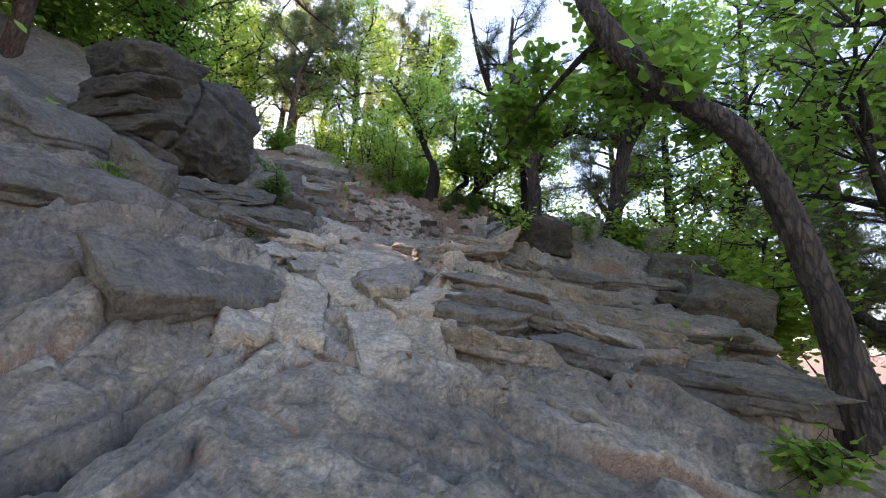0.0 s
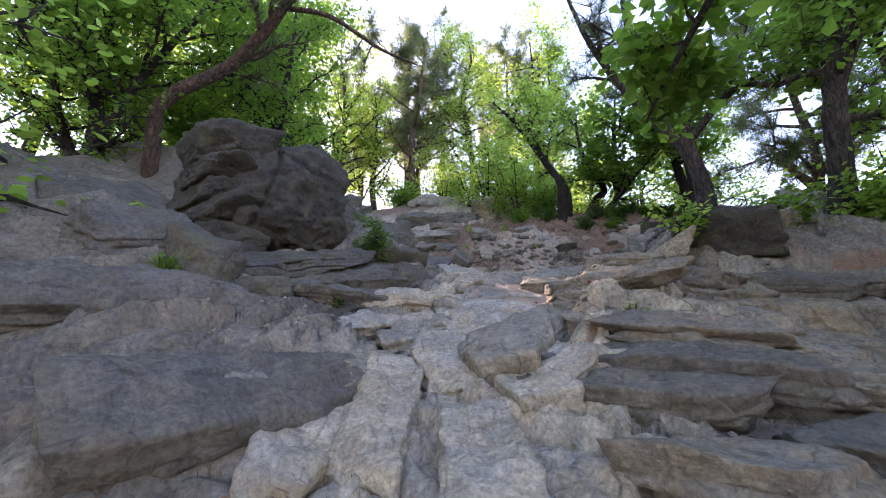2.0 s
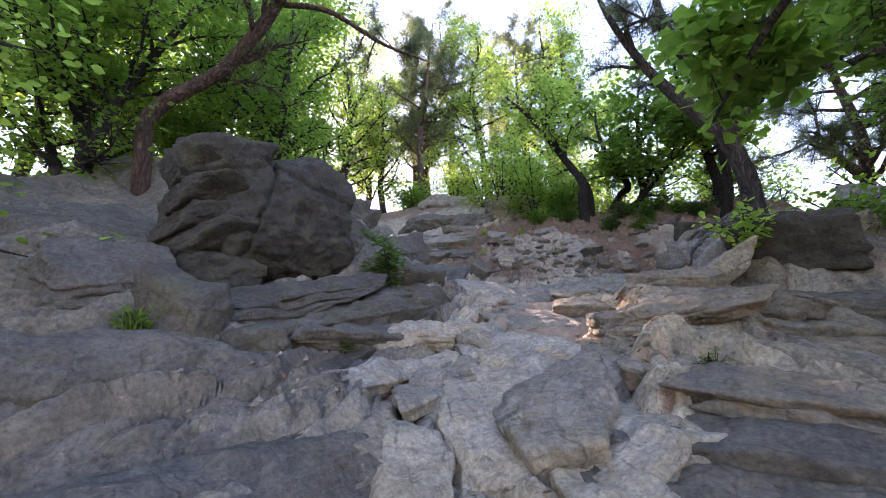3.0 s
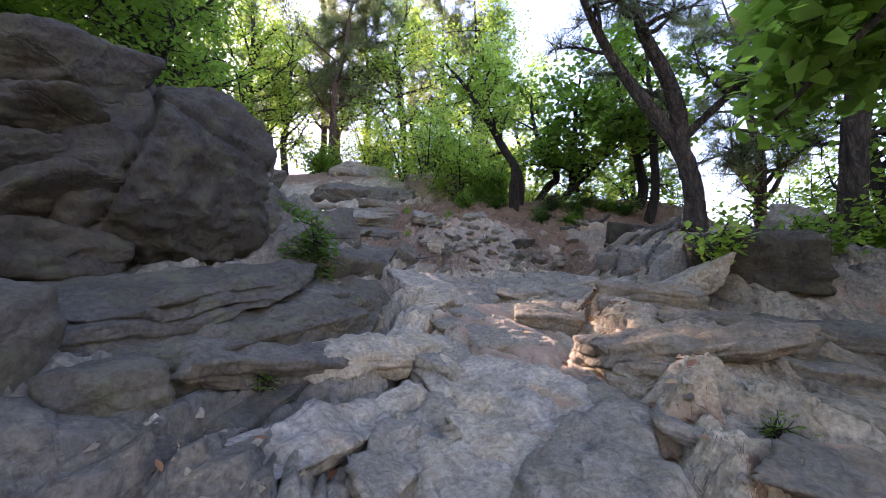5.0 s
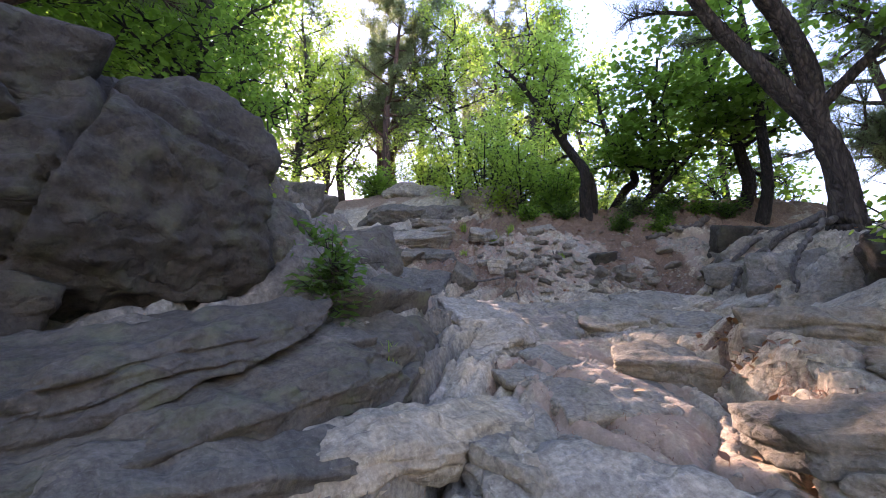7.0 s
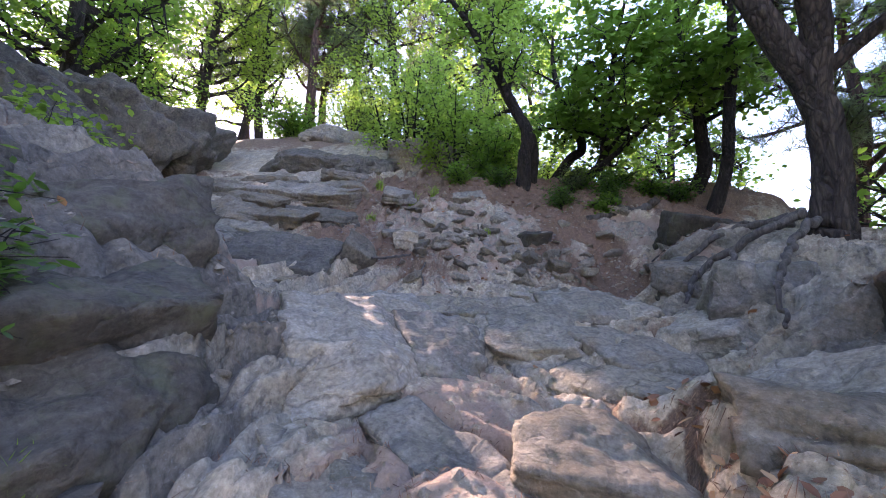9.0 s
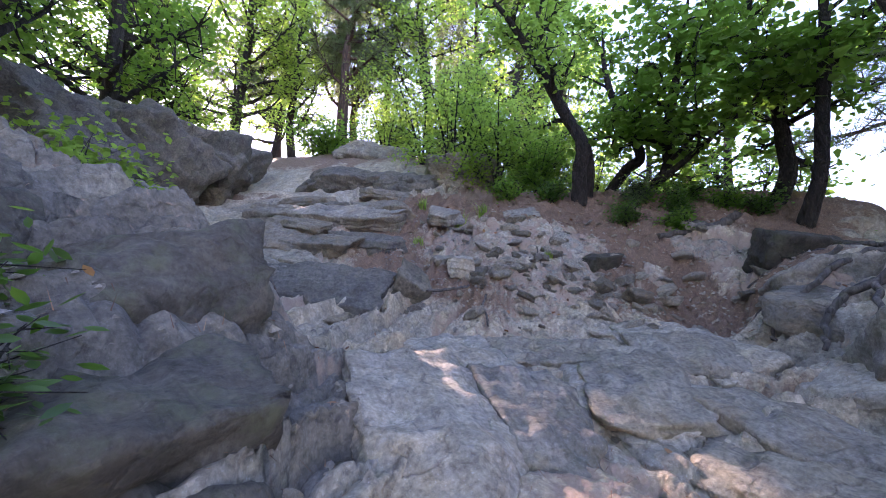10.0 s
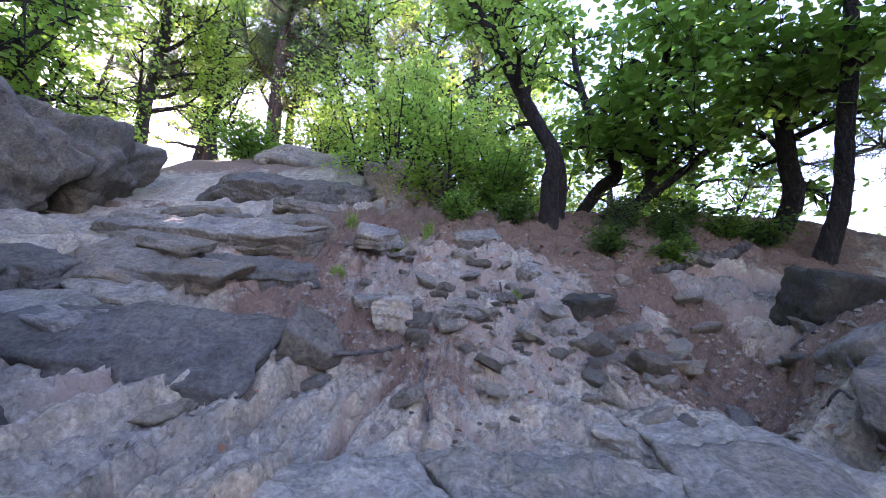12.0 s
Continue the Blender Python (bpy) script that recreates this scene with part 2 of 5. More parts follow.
def ground_material():
    m, nt, bs = material("bedrock_and_soil")
    tc = nt.nodes.new("ShaderNodeTexCoord")
    co = tc.outputs["Object"]
    col, mid, fine, vein = stone_colour(nt, co, 0.75, 1.0)
    soil_at = nt.nodes.new("ShaderNodeAttribute")
    soil_at.attribute_name = "soil"
    litter_at = nt.nodes.new("ShaderNodeAttribute")
    litter_at.attribute_name = "litter"
    tone_at = nt.nodes.new("ShaderNodeAttribute")
    tone_at.attribute_name = "tone"
    col = mix(nt, 0.85, col, ramp(nt, tone_at.outputs["Fac"], [(0, (0.2, 0.2, 0.2)), (0.5, (0.47, 0.47, 0.455)), (1, (0.72, 0.67, 0.59))]), "OVERLAY")
    brk = noise_node(nt, co, 9, 6, 0.7)
    grit = noise_node(nt, co, 60, 5, 0.75)
    soil_f = math_node(nt, "ADD", soil_at.outputs["Fac"], math_node(nt, "MULTIPLY", math_node(nt, "SUBTRACT", brk, 0.5), 1.1))
    soil_f = ramp(nt, soil_f, [(0.38, (0, 0, 0)), (0.62, (0.9, 0.9, 0.9))])
    soil_c = mix(nt, grit, (0.2, 0.13, 0.095), (0.56, 0.42, 0.32))
    col = mix(nt, soil_f, col, soil_c)
    straw = noise_node(nt, co, 34, 5, 0.7, stretch=(1, 5, 1, 0, 0, 25), distort=1.5)
    lit_c = ramp(nt, straw, [(0.3, (0.075, 0.05, 0.04)), (0.5, (0.2, 0.125, 0.085)), (0.68, (0.38, 0.26, 0.165))])
    lit_f = math_node(nt, "ADD", litter_at.outputs["Fac"], math_node(nt, "MULTIPLY", math_node(nt, "SUBTRACT", brk, 0.5), 0.9))
    lit_f = ramp(nt, lit_f, [(0.42, (0, 0, 0)), (0.62, (0.92, 0.92, 0.92))])
    col = mix(nt, lit_f, col, lit_c)
    nt.links.new(col, bs.inputs["Base Color"])
    bs.inputs["Roughness"].default_value = 0.9
    n1 = bump(nt, bs, mid, 0.6, 0.05)
    n2 = bump(nt, bs, vein, 0.5, 0.035, n1)
    n3 = bump(nt, bs, fine, 0.8, 0.025, n2)
    bump(nt, bs, straw, 0.35, 0.01, n3)
    return m


def bark_material(name, low, high, scale=1.0, plated=0.6):
    m, nt, bs = material(name)
    tc = nt.nodes.new("ShaderNodeTexCoord")
    co = tc.outputs["Object"]
    f = noise_node(nt, co, 14 * scale, 6, 0.65, stretch=(1, 1, 0.16), distort=0.8)
    g = noise_node(nt, co, 45 * scale, 5, 0.7, stretch=(1, 1, 0.4))
    p = noise_node(nt, co, 1.6, 4, 0.6)
    c = ramp(nt, f, [(0.36, low), (0.62, high)])
    c = mix(nt, ramp(nt, p, [(0.5, (0, 0, 0)), (0.75, (0.5, 0.5, 0.5))]), c, (0.085, 0.082, 0.068))
    c = mix(nt, 0.6, c, ramp(nt, g, [(0.3, (0.35, 0.35, 0.35)), (0.7, (0.65, 0.65, 0.65))]), "OVERLAY")
    nt.links.new(c, bs.inputs["Base Color"])
    bs.inputs["Roughness"].default_value = 0.92
    plate = nt.nodes.new("ShaderNodeTexVoronoi")
    plate.feature = "DISTANCE_TO_EDGE"
    mp = nt.nodes.new("ShaderNodeMapping")
    nt.links.new(co, mp.inputs[0])
    mp.inputs["Scale"].default_value = (1, 1, 0.3)
    wob = nt.nodes.new("ShaderNodeTexNoise")
    nt.links.new(mp.outputs[0], wob.inputs["Vector"])
    wob.inputs["Scale"].default_value = 6
    ad = nt.nodes.new("ShaderNodeVectorMath")
    ad.operation = "MULTIPLY_ADD"
    nt.links.new(wob.outputs["Color"], ad.inputs[0])
    ad.inputs[1].default_value = (0.12, 0.12, 0.12)
    nt.links.new(mp.outputs[0], ad.inputs[2])
    nt.links.new(ad.outputs[0], plate.inputs["Vector"])
    plate.inputs["Scale"].default_value = 17 * scale
    deep = ramp(nt, plate.outputs["Distance"], [(0.0, (0, 0, 0)), (0.22, (1, 1, 1))])
    c = mix(nt, math_node(nt, "MULTIPLY", math_node(nt, "SUBTRACT", 1.0, deep), plated), c, low)
    nt.links.new(c, bs.inputs["Base Color"])
    n0 = bump(nt, bs, deep, plated, 0.04)
    n1 = bump(nt, bs, f, 0.8, 0.04, n0)
    bump(nt, bs, g, 0.5, 0.01, n1)
    return m


def leaf_material(name, dark, light, glow, trans=0.5, gloss=0.45):
    m, nt, bs = material(name)
    geo = nt.nodes.new("ShaderNodeNewGeometry")
    tc = nt.nodes.new("ShaderNodeTexCoord")
    clump = noise_node(nt, tc.outputs["Object"], 1.3, 3, 0.5)
    r = math_node(nt, "ADD", math_node(nt, "MULTIPLY", geo.outputs["Random Per Island"], 0.7), math_node(nt, "MULTIPLY", clump, 0.45))
    c = ramp(nt, r, [(0.1, dark), (0.85, light)])
    nt.links.new(c, bs.inputs["Base Color"])
    bs.inputs["Roughness"].default_value = gloss
    bs.inputs["Specular IOR Level"].default_value = 0.35
    tr = nt.nodes.new("ShaderNodeBsdfTranslucent")
    tcol = mix(nt, r, tuple(0.6 * c for c in glow), glow)
    nt.links.new(tcol, tr.inputs[0])
    mx = nt.nodes.new("ShaderNodeMixShader")
    mx.inputs[0].default_value = trans
    nt.links.new(bs.outputs[0], mx.inputs[1])
    nt.links.new(tr.outputs[0], mx.inputs[2])
    nt.links.new(mx.outputs[0], nt.nodes["Material Output"].inputs[0])
    return m


ROCK = stone_material("grey_limestone", 0.7, 0.74, 0.25)
ROCK_WARM = stone_material("tan_limestone", 0.95, 0.52, 0.15, 0.3)
ROCK_PALE = stone_material("worn_pale_limestone", 0.8, 1.02, 0.05)
# Dark boulder colour pushed near black to include the shade it stands in.
ROCK_BOULDER_SHADED = stone_material("weathered_shaded_boulder", 0.8, 0.14, 0.35)
ROCK_BLUE = stone_material("blue_grey_limestone", 0.3, 0.42, 0.2)
# Lichened stone darkened further to hold the shade under boulder and wall.
ROCK_SHADED = stone_material("lichen_shaded_limestone", 0.6, 0.28, 0.5)
RUBBLE = stone_material("broken_pale_limestone", 0.9, 0.95, 0.0, 0.3)
GROUND = ground_material()
BARK = bark_material("furrowed_bark", (0.014, 0.011, 0.009), (0.095, 0.075, 0.06))
BARK_PINE = bark_material("red_pine_bark", (0.03, 0.018, 0.014), (0.14, 0.082, 0.06), 0.8)
BARK_DARK = bark_material("dark_bark", (0.01, 0.008, 0.007), (0.045, 0.036, 0.03), 1.3)
ROOT = bark_material("grey_root_bark", (0.04, 0.036, 0.032), (0.15, 0.132, 0.115), 1.4, 0.0)
LEAF_OAK = leaf_material("oak_leaf", (0.04, 0.09, 0.016), (0.09, 0.17, 0.028), (0.29, 0.55, 0.07), 0.58)
LEAF_BRIGHT = leaf_material("fresh_green_leaf", (0.06, 0.125, 0.018), (0.13, 0.22, 0.03), (0.5, 0.76, 0.12), 0.66)
LEAF_DARK = leaf_material("shaded_glossy_leaf", (0.025, 0.065, 0.02), (0.06, 0.125, 0.035), (0.2, 0.42, 0.05), 0.45, 0.3)
NEEDLE = leaf_material("pine_needles", (0.03, 0.06, 0.025), (0.07, 0.115, 0.05), (0.34, 0.42, 0.18), 0.5, 0.5)

# ---- the hillside ----
SLOPE_Y = (-400, -60, -10, 0, 2, 2.8, 4.5, 5.2, 6.2, 7.7, 9.2, 10.5, 11.2, 12.4, 13.5, 14.2, 15.8, 17.3, 22, 30, 60, 400)
SLOPE_Z = (-40, -22, -3.6, 0.1, 0.8, 1.05, 1.85, 2.1, 2.55, 3.05, 3.5, 3.82, 4.1, 4.9, 5.85, 6.4, 7.2, 8.2, 10.6, 13.0, 16.0, 16.0)


def base_height(x, y):
    """The hillside without its broken surface: slope up the path, left bank, right bank with its ledge, drop and crest."""
    x, y = np.asarray(x, float), np.asarray(y, float)
    z = (np.interp(y - 0.25, SLOPE_Y, SLOPE_Z) + np.interp(y, SLOPE_Y, SLOPE_Z) + np.interp(y + 0.25, SLOPE_Y, SLOPE_Z)) / 3
    bank = (1 - 0.6 * ss(8.6, 9.6, y)) * (1 - 0.9 * ss(12.0, 14.2, y))
    left = np.minimum(sp(-1.7 - x, 0.2), 7 + 0.15 * np.maximum(0, -8.7 - x))
    z = z + 0.47 * bank * left * ss(-3, 2.0, y) * (1 - ss(16, 24, y))
    z = z + 0.45 * ss(-2.85, -3.4, x) * band(6.9, 8.9, y, 0.3)
    z = z + 0.85 * ss(0.25, 1.7, x) * (1 - 0.6 * ss(3.0, 4.6, x)) * band(8.1, 11.7, y, 0.7)
    z = z + 0.3 * ss(-0.32, -0.05, x) * (1 - ss(0.4, 2.2, x)) * band(5.0, 8.2, y, 0.4)
    z = z - 0.26 * ss(0.4, 1.7, x) * (1 - ss(2.4, 3.6, x)) * band(4.2, 7.6, y, 0.5)
    z = z + (0.24 * ss(-1.8, -2.15, x) + 0.12 * ss(-2.7, -3.2, x)) * band(2.3, 5.0, y, 0.35)
    z = z - 0.4 * np.exp(-((x - 0.45) / 0.5) ** 2) * band(11.3, 12.6, y, 0.4)
    z = z + 0.2 * np.exp(-((x + 1.6) / 0.9) ** 2) * band(11.4, 13.3, y, 0.4)
    edge = np.interp(y, (0, 3, 6, 9, 12, 15), (2.6, 3.0, 4.0, 4.9, 4.2, 3.4))
    z = z - np.minimum(1.0 * sp(x - edge, 0.35), 14) * (1 - ss(60, 200, x))
    crest = np.minimum(sp(y - 15.0, 0.25), 20)
    z = z - 1.0 * crest * ss(-3.6, 0.3, x) * (1 - ss(60, 200, y))
    return z


def beds(u, v, w, length, seed, steep=0.09):
    """Bedded rock: long slabs side by side. Returns the tread (0 at the outer lip, rising back to 1), the slab's random value,
    the distance to the nearest joint in slab widths, and the row's random value."""
    r = v / w
    row = np.floor(r).astype(np.int64)
    f = r - row
    c = u / length + _hash(row, row * 0, 5, seed) * 7.3
    col = np.floor(c).astype(np.int64)
    g = c - col
    val = _hash(row, col, 9, seed)
    joint = np.minimum(np.minimum(f, 1 - f), np.minimum(g, 1 - g) * length / w)
    tread = np.where(f < steep, 1 - f / steep, (f - steep) / (1 - steep))
    return tread, val, joint, _hash(row, row * 0, 13, seed)


def surface(x, y):
    """Height, how much soil and needle litter, and a tone of stone that includes the banks' shade."""
    z = base_height(x, y)
    near = band(-2, 17, y, 1.5) * band(-9, 6, x, 1.5)
    scree = band(11.3, 14.6, y, 0.4) * band(-5.0, 2.6, x, 0.6)
    wx = x + 0.13 * fbm(x * 0.9, y * 0.9, 0, 3, 3) + 0.02 * fbm(x * 6, y * 6, 0, 4, 2)
    wy = y + 0.2 * fbm(x * 0.9, y * 0.9, 0, 9, 3)
    leftside = wx + 0.12 * (wy - 6) < -1.55 + 0.25 * vnoise(wy * 0.7, 3.0, 0, 77)
    rightside = wx > -0.15 + 0.25 * vnoise(wy * 0.6, 8.0, 0, 78)
    vl, ul = -(wx * 0.98 - wy * 0.2), wy * 0.98 + wx * 0.2
    vr, ur = wx * 0.34 + wy * 0.94, wx * 0.94 - wy * 0.34
    vm, um = wy * 0.80 + wx * 0.6, wx * 0.80 - wy * 0.6
    v = np.where(leftside, vl, np.where(rightside, vr, vm))
    u = np.where(leftside, ul, np.where(rightside, ur, um))
    big_w = np.where(leftside, 0.46, np.where(rightside, 0.5, 0.62))
    v = v + 0.3 * big_w * vnoise(v / big_w * 0.8, u * 0.15, 0, 91) + 0.035 * fbm(u * 2.2, v * 1.5, 0, 92, 3)
    t1, h1, j1, q1 = beds(u, v, big_w, np.where(rightside, 2.1, 1.35), 11, 0.06)
    t2, h2, j2, q2 = beds(u + 0.3, v + 0.07, big_w * 0.34, np.where(rightside | leftside, 0.85, 0.52), 23, 0.12)
    c3, h3, du3, dv3 = cells(wx / 0.17, wy / 0.13, 31)
    c4, h4, du4, dv4 = cells(u / 0.8, v / 0.33, 37)
    amp = np.where(leftside, 0.19, np.where(rightside, 0.24, 0.12))
    big = -amp * t1 * (0.45 + 0.8 * h1) + (h1 - 0.5) * 0.12 - 0.07 * np.exp(-(j1 / 0.07) ** 2)
    mid = -amp * 0.32 * t2 + (h2 - 0.5) * 0.06 - 0.02 * np.exp(-(j2 / 0.1) ** 2)
    plates = (h4 - 0.5) * 0.09 + (h4 - 0.5) * du4 * 0.17 + 0.06 * (ss(0, 0.3, c4) - 1)
    small = (h3 - 0.5) * 0.05 - 0.03 * np.exp(-(c3 / 0.1) ** 2)
    rolling = 0.07 * fbm(x * 0.8, y * 0.8, 0, 41, 4)
    crease = 1 - np.abs(fbm(u * 1.1, v * 2.4, 0, 53, 4, 0.55))
    fine = 0.03 * (crease - 0.75) + 0.011 * fbm(x * 7, y * 7, 0, 51, 4, 0.6)
    trail = np.exp(-((x + 1.35 + 0.3 * np.sin(y * 0.8)) / 0.55) ** 2) * band(5.0, 11.2, y, 0.8)
    trail = np.maximum(trail, np.exp(-((x + 3.05 + 0.55 * (y - 8.6)) / 0.34) ** 2) * band(8.9, 11.2, y, 0.4))
    start = 1 - ss(3.2, 4.6, y) * 1.0
    slabby = 1 - 0.55 * start * band(-1.6, 1.6, x, 0.4)
    rough = (1 - 0.55 * trail) * slabby
    z = z + near * (rough * (big * (1 - 0.7 * scree) + mid + plates) + rolling + fine + small * (0.2 + 1.0 * scree + 0.55 * band(8.3, 11.0, y, 0.5)) * rough)
    z = z + (1 - near) * 0.35 * fbm(x * 0.25, y * 0.25, 0, 61, 4) * np.clip(np.abs(x) * 0.1 + np.abs(y) * 0.05, 0, 2)
    worn_lit = np.maximum(np.exp(-((x + 0.95) / 1.25) ** 2) * ss(2.5, 4.5, y), ss(8.4, 9.6, y))
    seam = np.exp(-(j1 / 0.06) ** 2)
    seam2 = np.maximum(np.exp(-(j2 / 0.14) ** 2) * 0.7, np.exp(-(c4 / 0.07) ** 2))
    patch = fbm(x * 0.8, y * 0.8, 0, 71, 4)
    soil = 0.1 + 0.28 * seam + 0.25 * (0.55 - crease) * (crease < 0.55) + 0.2 * seam2 + 0.42 * trail + 0.25 * patch * (0.4 + trail) + 0.3 * scree + 0.2 * scree * np.exp(-(c3 / 0.15) ** 2)
    soil = soil - 0.4 * ss(-1.7, -2.1, x) * (1 - ss(8.2, 9.0, y)) - 0.25 * (1 - ss(2.6, 3.6, y))
    litter = 0.1 + 0.4 * seam * (0.6 + patch) + scree * (0.56 + 0.3 * ss(12.4, 13.6, y) + 0.8 * patch) + 0.6 * (1 - near) + 0.12 * patch
    litter = litter - 0.35 * ss(-1.7, -2.1, x) * (1 - ss(8.2, 9.0, y))
    litter = litter + 0.55 * band(13.4, 20, y, 0.5) * ss(-4.5, -2.5, x)
    # Tone: worn path paler; banks and lower left darkened to paint their shade.
    return z, soil, litter, np.clip(0.03 + 0.52 * worn_lit + 0.38 * h1 + 0.3 * (h2 - 0.5) + 0.25 * (h4 - 0.5) + 0.25 * patch + 0.08 * scree + 0.35 * trail - 0.3 * (1 - ss(2.2, 3.6, y)) * ss(-0.5, -1.4, x) - 0.35 * ss(-1.9, -2.4, x) * (1 - ss(8.8, 9.6, y)) - 0.2 * ss(0.3, 1.2, x) * (1 - ss(8.8, 9.6, y)), 0, 1)


def stretch_axis(lo, hi, step, out, grow=1.16):
    mid = list(np.arange(lo, hi + step * 0.5, step))
    a, s = [], step
    while not a or a[-1] < out:
        s *= grow
        a.append((a[-1] if a else 0) + s)
    return np.array([lo - q for q in reversed(a)] + mid + [hi + q for q in a])


gx = stretch_axis(-5.0, 3.2, 0.021, 900)
gy = stretch_axis(1.2, 14.6, 0.023, 900)
XX, YY = np.meshgrid(gx, gy)
ZZ, SOIL, LITTER, TONE = surface(XX, YY)
nx, ny = len(gx), len(gy)
gi = np.arange(nx * ny).reshape(ny, nx)
quads = np.stack([gi[:-1, :-1], gi[:-1, 1:], gi[1:, 1:], gi[1:, :-1]], -1).reshape(-1, 4)
ground_mesh = mesh_from("ground", np.stack([XX, YY, ZZ], -1).reshape(-1, 3), quads)
add_float(ground_mesh, "soil", SOIL.ravel())
add_float(ground_mesh, "litter", LITTER.ravel())
add_float(ground_mesh, "tone", TONE.ravel())
thing("ground", ground_mesh, GROUND, "steep fractured limestone hillside with trodden soil and pine-needle litter", "ground", kind="structure")


def top(x, y):
    """Height of the finished surface at one place."""
    return float(surface(np.array([x]), np.array([y]))[0][0])

# ---- boulder above the path ----
def boulder():
    """Two worn masses either side of a deep crack; the near one is split into thick beds."""
    front, faces = rock_points((0.8, 0.76, 0.93), 4, 60, 13, 4, 0.06)
    for way, at, wide, deep in (((0.1, 0.95, -0.3), -0.42, 0.022, 0.13), ((0.15, 0.35, 0.92), 0.56, 0.02, 0.07), ((0.0, 0.8, 0.6), 0.15, 0.02, 0.035)):
        off = front @ np.array(way) - at + 0.09 * fbm(front[:, 0] * 1.5, front[:, 1] * 1.5, front[:, 2] * 1.5, 6, 3)
        front = front * (1 - deep * np.exp(-(off / wide) ** 2))[:, None]
    front = front + np.array((0, 0.22, 0))
    root = tagged(new("boulder"), "huge rounded dark weathered boulder split by a deep crack, its shade in the colour", "boulder")
    thing("rock_mass", mesh_from("rock_mass", front, faces), ROCK_BOULDER_SHADED, parent=root)
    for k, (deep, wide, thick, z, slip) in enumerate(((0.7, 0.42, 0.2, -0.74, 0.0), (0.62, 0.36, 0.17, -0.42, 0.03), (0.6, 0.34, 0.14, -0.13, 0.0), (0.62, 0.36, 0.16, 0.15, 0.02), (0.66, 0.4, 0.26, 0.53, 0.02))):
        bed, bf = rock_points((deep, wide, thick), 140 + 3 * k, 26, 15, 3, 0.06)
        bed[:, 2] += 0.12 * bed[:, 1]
        thing("rock_bed", mesh_from("rock_bed", bed + np.array((0.04 + slip, -0.62, z)), bf), ROCK_BOULDER_SHADED, parent=root)
    root.matrix_world = pose(-4.38, 6.06, 4.16, 0, 0, -19)


boulder()

